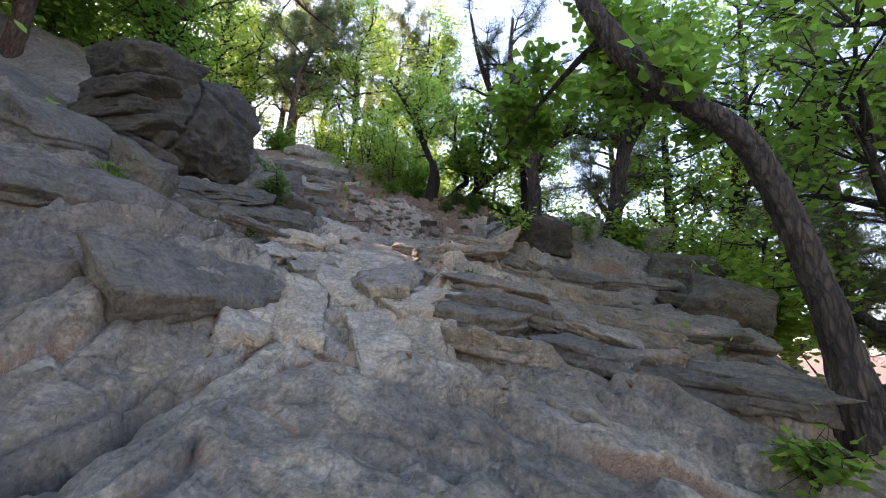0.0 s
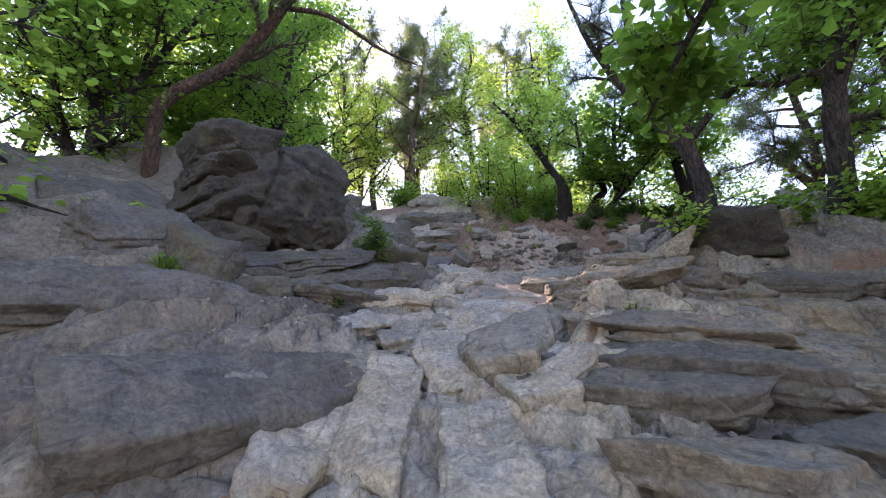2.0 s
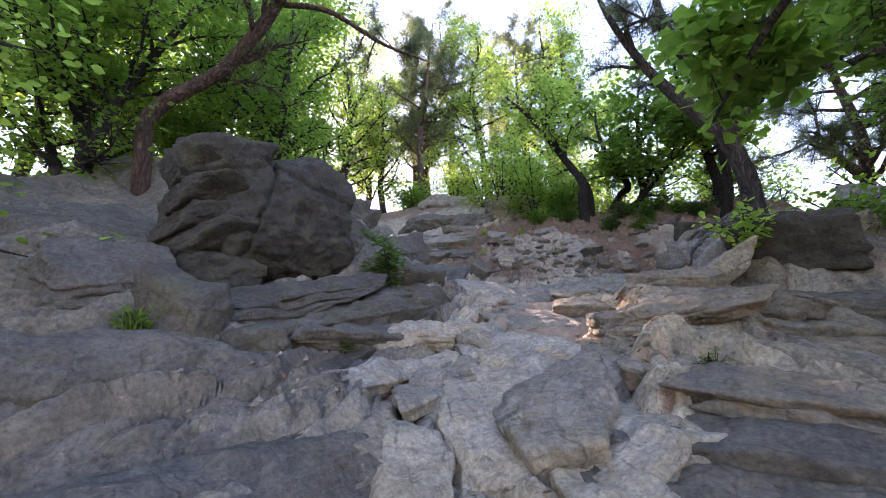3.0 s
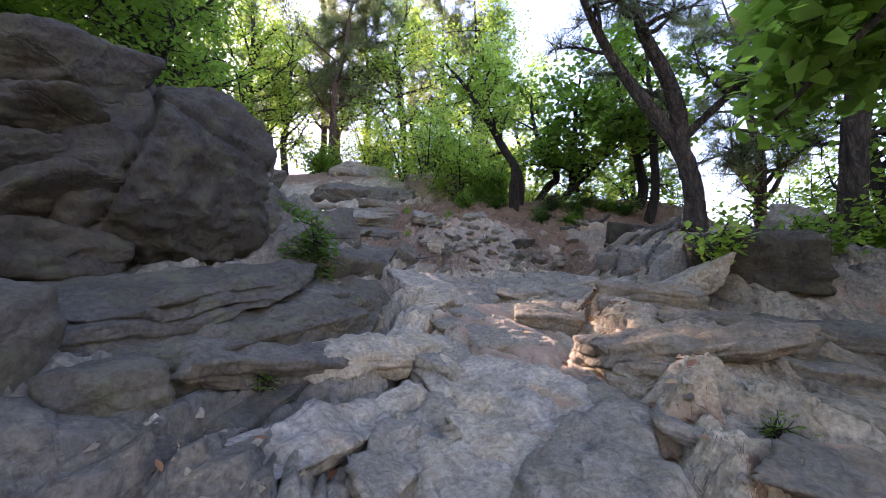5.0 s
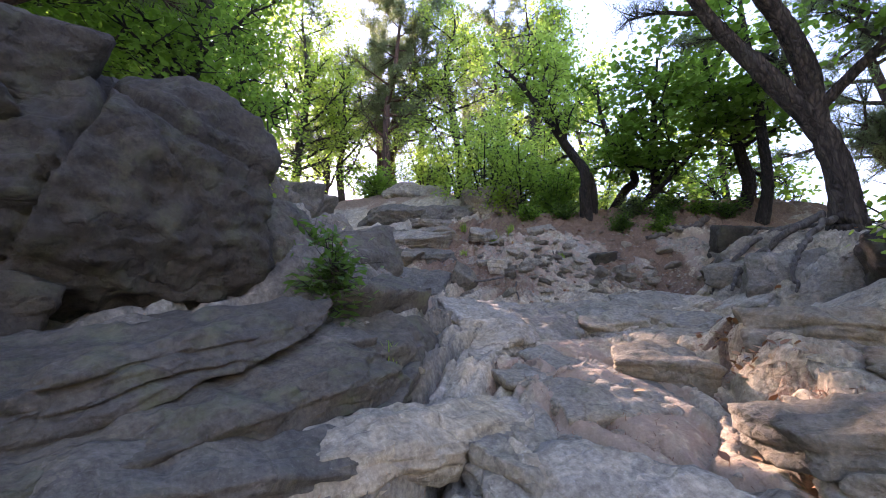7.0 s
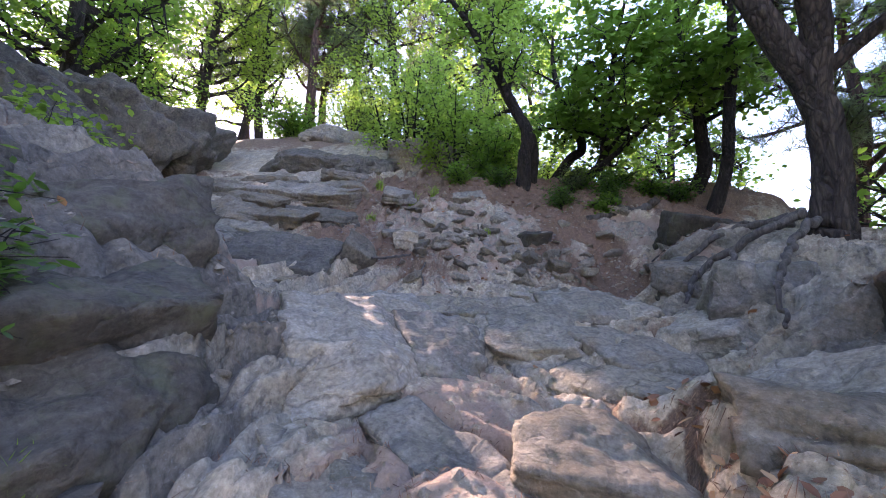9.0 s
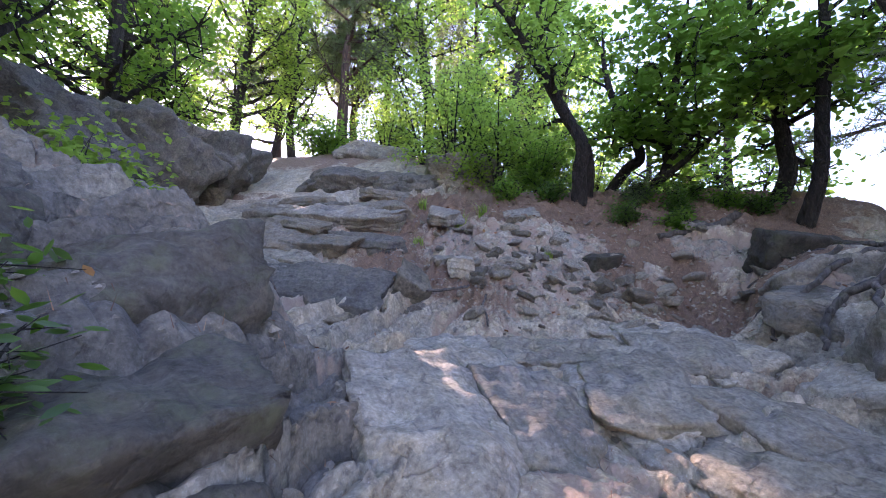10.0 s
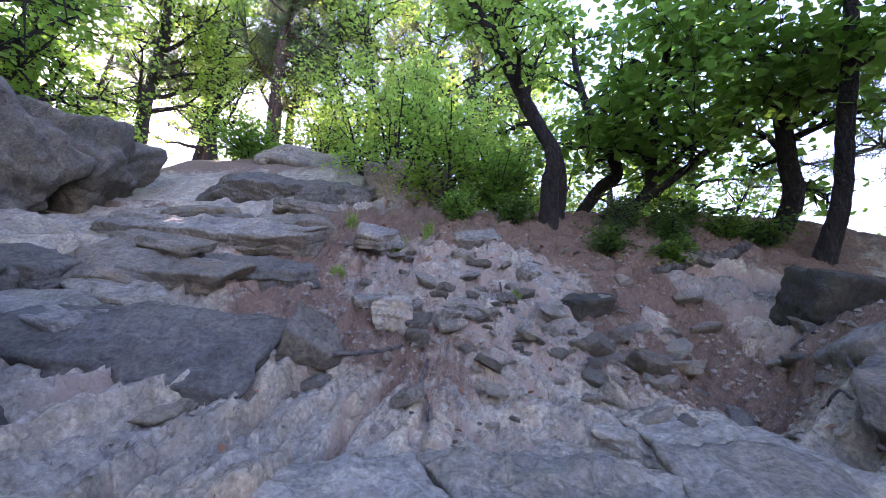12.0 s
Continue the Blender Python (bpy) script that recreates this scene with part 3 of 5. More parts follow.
# ---- named blocks of bedrock: place, half-sizes, turn, seed, material, shape ----
BLOCKS = [
    ("rock_block", (-3.36, 4.5, 2.82), (0.26, 0.24, 0.36), (8, 6, 12), 21, ROCK_SHADED, "broken upright block of grey limestone below the boulder"),
    ("rock_block", (-2.98, 4.78, 2.66), (0.2, 0.24, 0.16), (15, 10, -20), 22, ROCK_SHADED, "small squared block of grey limestone beside a ledge"),
    ("ledge", (-4.4, 4.2, 2.85), (0.5, 0.6, 0.22), (16, 24, -6), 84, ROCK_BLUE, "tilted blue-grey bed on the upper bank"),
    ("flat_rock", (-5.6, 5.0, 3.65), (1.1, 0.8, 0.5), (10, 18, 10), 25, ROCK_BLUE, "blue-grey rock hump under the trees"),
    ("ledge", (-3.42, 5.75, 3.22), (0.42, 1.15, 0.13), (14, 10, -16), 26, ROCK_SHADED, "long lichen-grey ledge under the boulder, shade put into its colour"),
    ("ledge", (-2.98, 5.72, 2.93), (0.36, 1.2, 0.12), (15, 14, -14), 27, ROCK_SHADED, "long tilted bed of grey limestone"),
    ("ledge", (-2.66, 6.15, 2.76), (0.3, 0.95, 0.12), (16, 16, -10), 28, ROCK_SHADED, "narrow bed of grey limestone with a broken lip"),
    ("flat_rock", (-0.75, 5.2, 2.12), (0.4, 0.6, 0.2), (18, -6, 12), 31, ROCK, "worn convex slab in the path"),
    ("flat_rock", (-0.62, 6.05, 2.42), (0.34, 0.5, 0.16), (17, -8, 18), 32, ROCK, "worn grey slab with rounded edges"),
    ("flat_rock", (-1.15, 7.35, 2.88), (0.42, 0.36, 0.17), (16, -4, 20), 33, ROCK, "worn grey slab catching a fleck of sun"),
    ("flat_rock", (-0.65, 7.9, 3.12), (0.36, 0.3, 0.14), (16, 6, -10), 34, ROCK_WARM, "tan limestone slab beside the path"),
    ("ledge", (0.75, 7.62, 3.02), (0.92, 0.42, 0.17), (8, 12, -16), 35, ROCK_WARM, "thick tan limestone bed above the gully"),
    ("ledge", (0.62, 6.95, 2.70), (0.88, 0.36, 0.17), (9, 13, -17), 36, ROCK_WARM, "tan limestone bed whose lip is touched by low sun"),
    ("ledge", (0.56, 6.2, 2.46), (0.95, 0.34, 0.17), (10, 14, -18), 37, ROCK, "thick grey limestone bed above a dark crack"),
    ("ledge", (0.75, 5.6, 2.16), (0.95, 0.3, 0.14), (10, 14, -19), 86, ROCK, "grey limestone bed below a dark crack"),
    ("ledge", (1.25, 5.0, 1.86), (0.95, 0.28, 0.14), (11, 14, -20), 38, ROCK, "grey limestone bed in the lower bank"),
    ("ledge", (2.2, 6.6, 2.42), (0.9, 0.36, 0.17), (8, 12, -22), 39, ROCK_WARM, "tan limestone bed stepping down the bank"),
    ("ledge", (2.3, 5.5, 1.95), (0.9, 0.3, 0.14), (8, 12, -26), 40, ROCK_WARM, "tan broken ledge flecked with sun"),
    ("rock_block", (1.8, 8.55, 3.78), (0.62, 0.5, 0.4), (6, 4, -12), 41, ROCK_BOULDER_SHADED, "brown-stained rock under the shrub"),
    ("rock_block", (3.25, 9.9, 4.3), (0.3, 0.4, 0.6), (0, 6, 10), 42, ROCK, "upright grey rock beside a trunk"),
    ("rock_block", (4.35, 9.7, 4.1), (0.6, 0.5, 0.5), (4, 8, -14), 43, ROCK, "squared grey rock near the slope edge"),
    ("rock_block", (4.3, 7.6, 3.05), (0.7, 0.5, 0.42), (4, 10, -20), 80, ROCK_SHADED, "grey rock on the slope edge"),
    ("rock_block", (4.1, 6.2, 2.5), (0.55, 0.45, 0.36), (4, 12, -24), 81, ROCK_SHADED, "grey rock on the slope edge"),
    ("rock_block", (2.7, 8.9, 3.95), (0.45, 0.4, 0.35), (4, 6, 12), 82, ROCK, "squared grey rock behind the ledge"),
    ("cliff", (-9.6, 11.6, 6.5), (1.3, 1.2, 1.25), (0, 14, 30), 44, ROCK_BLUE, "rugged blue-grey cliff above the path"),
    ("cliff", (-9.6, 13.2, 7.0), (1.2, 1.2, 1.3), (10, 18, 60), 76, ROCK_BLUE, "rugged blue-grey cliff above the path"),
    ("cliff", (-9.2, 14.6, 7.3), (1.0, 0.9, 1.0), (0, 20, 15), 77, ROCK_BLUE, "broken blue-grey end of the cliff"),
    ("cliff", (-7.8, 11.6, 5.7), (0.9, 0.7, 0.4), (14, 18, 12), 45, ROCK, "stepped grey rock below the cliff"),
    ("cliff", (-6.4, 10.6, 5.0), (0.9, 0.7, 0.35), (14, 16, 30), 78, ROCK_BLUE, "stepped blue-grey rock below the cliff"),
    ("outcrop", (-5.9, 16.2, 7.35), (1.25, 0.8, 0.5), (18, 6, 8), 46, ROCK_BLUE, "blue-grey outcrop on the crest"),
    ("outcrop", (-4.4, 15.6, 7.1), (0.7, 0.6, 0.32), (18, 4, -10), 47, ROCK_BLUE, "low blue-grey outcrop on the crest"),
    ("outcrop", (-6.6, 18.6, 8.9), (1.2, 0.8, 0.6), (14, 4, 20), 48, ROCK, "grey crag behind the crest"),
    ("rock_block", (-3.2, 16.3, 7.5), (1.0, 0.6, 0.55), (10, 4, -8), 49, ROCK, "grey rock wall behind shrubs"),
    ("flat_rock", (-4.15, 11.1, 4.42), (0.82, 0.55, 0.27), (34, 4, 10), 50, ROCK_BLUE, "broad purple-grey slab with cracked layers beneath"),
    ("flat_rock", (-4.05, 10.62, 4.1), (0.6, 0.3, 0.07), (26, 4, 4), 51, ROCK_WARM, "thin cracked tan layer under a slab"),
    ("flat_rock", (-3.95, 10.5, 3.98), (0.55, 0.3, 0.06), (26, 2, -6), 52, ROCK, "thin cracked grey layer under a slab"),
    ("flat_rock", (-5.0, 12.0, 5.15), (0.9, 0.45, 0.16), (30, 6, 14), 53, ROCK_WARM, "bedded tan rock above the slab"),
    ("flat_rock", (-4.6, 12.9, 5.75), (0.9, 0.4, 0.15), (28, 4, 8), 54, ROCK, "bedded grey rock near the crest"),
    ("rock_block", (-3.02, 11.25, 4.36), (0.22, 0.17, 0.28), (24, 18, 20), 55, ROCK_BLUE, "blue-grey split stone in pine litter"),
    ("rock_block", (-2.48, 11.75, 4.76), (0.18, 0.14, 0.12), (20, 10, 12), 56, RUBBLE, "pale tan broken stone on the scree"),
    ("rock_block", (-2.78, 11.9, 4.8), (0.13, 0.13, 0.11), (20, -10, 40), 57, ROCK_WARM, "rust-tinted broken stone on the scree"),
    ("rock_block", (-0.62, 12.4, 4.86), (0.24, 0.18, 0.13), (20, 0, 8), 58, ROCK_BOULDER_SHADED, "brown flat-topped stone jutting from the litter"),
    ("rock_block", (-1.75, 13.6, 5.85), (0.3, 0.25, 0.1), (30, 0, 10), 59, ROCK, "flat grey stone half sunk in pine litter"),
    ("rock_block", (-3.0, 13.1, 5.75), (0.28, 0.2, 0.1), (28, 6, -8), 60, ROCK, "grey stone half sunk in pine litter"),
    ("flat_stone", (-0.84, 10.9, 3.93), (0.18, 0.12, 0.05), (12, 4, -8), 61, RUBBLE, "loose pale flat stone beside the path"),
    ("flat_stone", (-3.03, 8.43, 3.52), (0.07, 0.05, 0.02), (14, 4, 20), 62, RUBBLE, "small loose pale flat stone on the path"),
    ("rock_block", (1.45, 11.4, 4.42), (0.5, 0.5, 0.42), (10, -8, 14), 63, ROCK, "grey rock gripped by roots"),
    ("rock_block", (0.95, 10.75, 4.12), (0.32, 0.3, 0.26), (10, -6, 30), 64, ROCK_WARM, "tan rock gripped by roots"),
    ("rock_block", (1.6, 12.2, 4.9), (0.5, 0.45, 0.32), (16, -4, 4), 65, ROCK_BOULDER_SHADED, "brown rounded rock at the scree edge"),
    ("rock_block", (1.0, 9.7, 3.92), (0.4, 0.35, 0.34), (8, -8, -14), 66, ROCK, "grey rock under exposed roots"),
    ("rock_block", (-3.62, 8.2, 3.98), (0.5, 0.52, 0.5), (8, 12, -25), 67, ROCK_SHADED, "blue-grey rock wall beside the path, coloured dark for shade"),
    ("rock_block", (-3.2, 7.6, 3.5), (0.44, 0.58, 0.42), (10, 14, -22), 68, ROCK_SHADED, "blue-grey rock at the foot of the wall, coloured dark for shade"),
    ("rock_block", (-2.83, 7.25, 3.1), (0.42, 0.62, 0.36), (12, 14, -20), 87, ROCK_SHADED, "lichen-grey rock under a shrub, coloured dark for shade"),
    ("rock_block", (-3.95, 7.25, 4.1), (0.45, 0.45, 0.55), (6, 8, 20), 83, ROCK_SHADED, "rock wall beside the boulder, coloured dark for shade"),
    ("flat_rock", (-4.9, 9.3, 4.6), (0.8, 0.6, 0.4), (14, 12, 10), 69, ROCK_BLUE, "blue-grey rock step on the bank"),
    ("flat_rock", (-2.2, 8.75, 3.42), (0.28, 0.62, 0.17), (16, 10, 24), 70, ROCK, "long blue-grey rib of rock across the path"),
    ("flat_rock", (-1.55, 9.2, 3.52), (0.36, 0.6, 0.16), (17, 4, 26), 71, ROCK, "smooth blue-grey rib of rock"),
    ("flat_rock", (-0.75, 9.6, 3.62), (0.4, 0.5, 0.17), (17, -4, 16), 72, ROCK, "smooth blue-grey slab of rock"),
    ("flat_rock", (-0.1, 9.2, 3.5), (0.32, 0.42, 0.17), (16, -6, 14), 73, ROCK, "squared grey slab beside the path"),
    ("flat_rock", (-0.3, 10.3, 3.85), (0.42, 0.36, 0.14), (18, -4, 8), 74, ROCK, "flat blue-grey slab beside the path"),
    ("flat_rock", (-1.4, 10.4, 3.82), (0.6, 0.34, 0.13), (20, 0, 6), 75, ROCK, "low grey slab at the foot of the scree"),
]
for name, at, size, turn, seed, mat, label in BLOCKS:
    fine = int(np.clip(max(size) * 46, 20, 52))
    layered = 0.07 if name in ("ledge", "cliff", "outcrop") else 0.03
    sink = (0.75 if seed in range(70, 76) else 0.0 if seed in (35, 36, 37, 38, 86) else 0.35) * size[2] if name in ("flat_rock", "ledge") else 0.1 * size[2]
    at = (at[0], at[1], at[2] - sink)
    rock_object(name, at, size, turn, seed, mat, label, "rock", n=fine, sharp=34 if name in ("cliff", "outcrop") else 75, cuts=10 if name in ("cliff", "outcrop") else 7,
                rough=0.16 if name in ("cliff", "outcrop") else 0.07, beds=layered,
                bed_h=max(0.07, size[2] * 0.7))

def ground_z(x, y):
    return float(base_height(np.array([x]), np.array([y]))[0])


# ---- bedded slabs breaking out of the slope, row behind row along the strike ----
def lay_slabs(region, strike, gap, length, wide, thick, proud, level, mats, label, seed, keep=0.85):
    """Rows of split slabs: region x0, x1, y0, y1; level 0 lies with the slope, 1 lies flat."""
    r = np.random.RandomState(seed)
    x0, x1, y0, y1 = region
    sx, sy = np.array(strike) / np.hypot(*strike)
    px, py = (-sy, sx) if sx > 0 else (sy, -sx)
    mx, my, reach = (x0 + x1) / 2, (y0 + y1) / 2, np.hypot(x1 - x0, y1 - y0) / 2
    v = -reach
    while v < reach:
        v += gap * r.uniform(0.75, 1.3)
        u = -reach + r.uniform(0, length)
        while u < reach:
            ln = length * r.uniform(0.55, 1.35)
            x, y = mx + sx * (u + ln / 2) + px * v, my + sy * (u + ln / 2) + py * v
            u += ln * 1.03
            if not (x0 < x < x1 and y0 < y < y1) or r.uniform() > keep:
                continue
            gz_ = [ground_z(x + a, y + b) for a, b in ((0.3, 0), (-0.3, 0), (0, 0.3), (0, -0.3))]
            n = Vector((-(gz_[0] - gz_[1]) / 0.6, -(gz_[2] - gz_[3]) / 0.6, 1)).normalized().lerp(Vector((0, 0, 1)), level) + Vector(r.normal(0, 0.06, 3))
            n.normalize()
            a = Vector((sx, sy, 0)) + Vector(r.normal(0, 0.09, 3))
            a = (a - n * a.dot(n)).normalized()
            b = n.cross(a)
            half = (ln / 2, wide * r.uniform(0.75, 1.25), thick * r.uniform(0.8, 1.2))
            c = Vector((x, y, ground_z(x, y))) + n * (proud * r.uniform(0.4, 1.5) - half[2])
            pts, faces = rock_points(half, int(r.randint(1, 9999)), 22, 80, 6, 0.05, beds=0.045, bed_h=0.075)
            ob = thing("flat_rock", mesh_from("flat_rock", pts, faces), mats[r.randint(len(mats))], label, "rock", "bedded slabs on the slope")
            ob.matrix_world = Matrix(((a.x, b.x, n.x, c.x), (a.y, b.y, n.y, c.y), (a.z, b.z, n.z, c.z), (0, 0, 0, 1)))


# Right bank: darker stones chosen so their colour carries the tree shade.
lay_slabs((-0.1, 3.2, 3.9, 7.8), (0.93, -0.36), 0.42, 1.6, 0.24, 0.13, 0.06, 0.45, (ROCK_WARM, ROCK_WARM, ROCK_BLUE), "split bed of tan-grey limestone dipping into the bank", 501, 0.8)
lay_slabs((0.6, 4.5, 3.0, 7.5), (0.9, -0.43), 0.5, 1.1, 0.25, 0.12, 0.03, 0.35, (ROCK_WARM, ROCK_SHADED), "broken tan limestone bed on the bank", 502, 0.6)
lay_slabs((-4.4, -1.9, 3.1, 4.7), (0.3, 0.95), 0.55, 1.8, 0.33, 0.2, 0.045, 0.0, (ROCK_BLUE, ROCK_BLUE, ROCK_SHADED), "tilted blue-grey bed of limestone on the bank", 503, 0.9)
lay_slabs((-3.4, -2.45, 4.6, 7.0), (0.42, 0.9), 0.3, 1.4, 0.19, 0.1, 0.04, 0.3, (ROCK_BLUE, ROCK_SHADED), "narrow split bed of lichen-grey limestone, darkened for shade", 504, 0.85)
lay_slabs((-2.45, -1.5, 4.0, 7.0), (0.42, 0.9), 0.34, 1.3, 0.21, 0.11, 0.035, 0.25, (ROCK, ROCK_PALE), "split bed of worn grey limestone beside the path", 509, 0.85)
lay_slabs((-1.7, -0.35, 3.4, 6.6), (0.5, -0.86), 0.46, 1.1, 0.27, 0.16, 0.035, 0.05, (ROCK_PALE,), "worn pale convex slab in the trodden path", 505, 0.75)
lay_slabs((-2.2, 0.0, 6.6, 8.2), (0.72, -0.7), 0.44, 0.85, 0.24, 0.14, 0.03, 0.2, (ROCK_PALE, ROCK), "worn grey slab beside the trodden path", 506, 0.65)
lay_slabs((-2.5, 0.7, 8.5, 10.9), (0.62, -0.78), 0.6, 1.3, 0.37, 0.17, 0.05, 0.03, (ROCK_PALE, ROCK, ROCK_PALE), "smooth blue-grey rib of worn limestone", 507, 0.75)
lay_slabs((-6.2, -3.3, 10.2, 14.5), (0.95, -0.1), 0.4, 1.3, 0.26, 0.14, 0.065, 0.3, (ROCK_BLUE, ROCK_WARM, ROCK), "cracked bed of grey limestone above the path", 508, 0.7)

# ---- trees ----
def tube(points, radii, sides=8, wob=0.0, seed=0):
    """A tapered limb along points."""
    pts = [Vector(p) for p in points]
    verts, faces = [], []
    side = Vector((1, 0.3, 0.1))
    rng = np.random.RandomState(seed)
    ridge = rng.uniform(-1, 1, sides)
    for i, p in enumerate(pts):
        way = (pts[min(i + 1, len(pts) - 1)] - pts[max(i - 1, 0)]).normalized()
        a = (side - way * side.dot(way)).normalized()
        b = way.cross(a)
        side = a
        for k in range(sides):
            t = 2 * math.pi * k / sides
            r = radii[i] * (1 + wob * (rng.uniform(-0.3, 0.3) + ridge[k]))
            verts.append(tuple(p + (a * math.cos(t) + b * math.sin(t)) * r))
    for i in range(len(pts) - 1):
        for k in range(sides):
            k2 = (k + 1) % sides
            faces.append((i * sides + k, i * sides + k2, (i + 1) * sides + k2, (i + 1) * sides + k))
    faces.append(tuple(range(sides))[::-1])
    faces.append(tuple((len(pts) - 1) * sides + k for k in range(sides)))
    return verts, faces


def smooth_line(pts, steps=6):
    """A Catmull-Rom line through the points."""
    p = [Vector(q) for q in pts]
    p = [p[0] * 2 - p[1]] + p + [p[-1] * 2 - p[-2]]
    out = []
    for i in range(1, len(p) - 2):
        for s in range(steps):
            t = s / steps
            out.append(0.5 * (2 * p[i] + (p[i + 1] - p[i - 1]) * t + (2 * p[i - 1] - 5 * p[i] + 4 * p[i + 1] - p[i + 2]) * t * t
                              + (3 * p[i] - p[i - 1] - 3 * p[i + 1] + p[i + 2]) * t ** 3))
    out.append(p[-2])
    return out


def joined(name, pieces, smooth=True):
    verts, faces = [], []
    for v, f in pieces:
        n = len(verts)
        verts += v
        faces += [tuple(i + n for i in q) for q in f]
    return mesh_from(name, verts, faces, smooth)


LEAF_SHAPES = {
    "oval": [(0, 0), (0.3, 0.28), (0.65, 0.3), (1, 0), (0.65, -0.3), (0.3, -0.28)],
    "oak": [(0, 0), (0.35, 0.2), (0.72, 0.36), (1, 0), (0.72, -0.36), (0.35, -0.2)],
    "slim": [(0, 0), (0.3, 0.15), (0.65, 0.16), (1, 0), (0.65, -0.16), (0.3, -0.15)],
}


def leaves_mesh(name, spots, size, shape, rng, droop=0.3, per=1, spread=0.25, flat=0.6):
    """Single leaves scattered round spots, each folded along its midrib."""
    outline = np.array(LEAF_SHAPES[shape])
    spots = np.repeat(np.asarray(spots, float), per, axis=0)
    n = len(spots)
    c = spots + rng.normal(0, spread, (n, 3)) * np.array((1, 1, 0.7))
    az = rng.uniform(0, 2 * math.pi, n)
    pit = rng.normal(-droop, 0.35, n)
    rollv = rng.normal(0, flat, n)
    x = np.stack([np.cos(az) * np.cos(pit), np.sin(az) * np.cos(pit), np.sin(pit)], -1)
    s = np.stack([-np.sin(az), np.cos(az), 0 * az], -1)
    nn = np.cross(x, s)
    s2 = s * np.cos(rollv)[:, None] + nn * np.sin(rollv)[:, None]
    n2 = np.cross(x, s2)
    sz = size * rng.uniform(0.6, 1.25, n)
    verts = np.zeros((n, 6, 3))
    for k, (a, b) in enumerate(outline):
        lift = -0.25 * abs(b) + (-0.12 * a * a)
        verts[:, k] = c + (x * a + s2 * b - n2 * lift) * sz[:, None]
    idx = np.arange(n)[:, None] * 6
    faces = np.concatenate([idx + np.array([0, 3, 2, 1]), idx + np.array([0, 5, 4, 3])], 0)
    return mesh_from(name, verts.reshape(-1, 3), faces, False)


def needles_mesh(name, tips, rng, length=0.11, count=14):
    """Pine tufts: thin blades fanning out of each twig end."""
    tips = np.repeat(np.asarray(tips, float), count, axis=0)
    n = len(tips)
    d = rng.normal(0, 1, (n, 3)) + np.array((0, 0, 0.45))
    d /= np.linalg.norm(d, axis=1)[:, None]
    s = np.cross(d, rng.normal(0, 1, (n, 3)))
    s /= np.linalg.norm(s, axis=1)[:, None]
    ln = length * rng.uniform(0.7, 1.3, n)[:, None]
    w = 0.05 * ln
    root = tips + rng.normal(0, 0.05, (n, 3))
    verts = np.stack([root - s * w, root + s * w, root + d * ln], 1).reshape(-1, 3)
    return mesh_from(name, verts, np.arange(n * 3).reshape(-1, 3), False)


def limbs_from(line, radii, rng, count, reach, start=0.35, rise=0.35, bias=(0, 0, 0), twigs=5):
    """Side limbs with twigs along a trunk line. Returns tubes and the places where leaves sit."""
    pieces, spots = [], []
    n = len(line)
    for k in range(count):
        f = start + (1 - start) * (k + rng.uniform(0, 0.9)) / count
        i = min(n - 1, int(f * (n - 1)))
        p, r = line[i], radii[i]
        az = rng.uniform(0, 2 * math.pi)
        d = Vector((math.cos(az), math.sin(az), rise + rng.uniform(-0.2, 0.4))) + Vector(bias)
        d.normalize()
        ln = reach * rng.uniform(0.55, 1.1) * (1.15 - 0.5 * f)
        pts, q, own = [p.copy()], p.copy(), []
        for s in range(5):
            d = (d + Vector(rng.normal(0, 0.2, 3)) + Vector((0, 0, 0.04))).normalized()
            q = q + d * ln / 5
            pts.append(q.copy())
            for _ in range(twigs if s > 0 else 0):
                td = (d * 0.6 + Vector(rng.normal(0, 0.6, 3))).normalized()
                tl = ln * rng.uniform(0.12, 0.38)
                a, b = q + td * tl * 0.5, q + td * tl + Vector((0, 0, 0.03))
                own.append(tube([q, a, b], [r * 0.16 + 0.003, r * 0.09 + 0.002, 0.002], 3))
                spots += [tuple(a), tuple(b), tuple((a + b) / 2)]
        rr = [max(0.005, 0.55 * r * (1 - 0.16 * s)) for s in range(6)]
        own.append(tube(pts, rr, 6))
        pieces.append(own)
        spots.append(tuple(pts[-1]))
    return pieces, spots


def tree(name, stems, bark, leaf, label, seed, limbs=14, reach=1.6, size=0.1, per=8, spread=0.16, shape="oval", start=0.35,
         rise=0.35, bias=(0, 0, 0), needles=False, twigs=5, category="tree", bare=(), group=""):
    """A tree of one or more stems, each a list of (x, y, z, radius); limbs, twigs and a crown of single leaves."""
    rng = np.random.RandomState(seed)
    root = tagged(new(name), label, category, group)
    base = Vector(stems[0][0][:3])
    root.location = base
    spots = []
    for s, stem in enumerate(stems):
        line = [q - base for q in smooth_line([p[:3] for p in stem], 9)]
        rad = list(np.interp(np.linspace(0, len(stem) - 1, len(line)), range(len(stem)), [p[3] for p in stem]))
        line = [q + Vector(rng.normal(0, 0.03, 3)) * r for q, r in zip(line, rad)]
        me = joined("trunk", [tube(line, rad, 26, 0.1, seed + s)])
        thing("trunk", me, bark, parent=root)
        if s in bare:
            continue
        pieces, sp_ = limbs_from(line, rad, rng, limbs, reach, start, rise, bias, twigs)
        for own in pieces:
            thing("limb", joined("limb", own), bark, parent=root)
        spots += sp_
    if spots:
        if needles:
            me = needles_mesh("crown", spots, rng, size, per)
        else:
            me = leaves_mesh("crown", spots, size, shape, rng, per=per, spread=spread)
        thing("crown", me, leaf, parent=root)
    return root


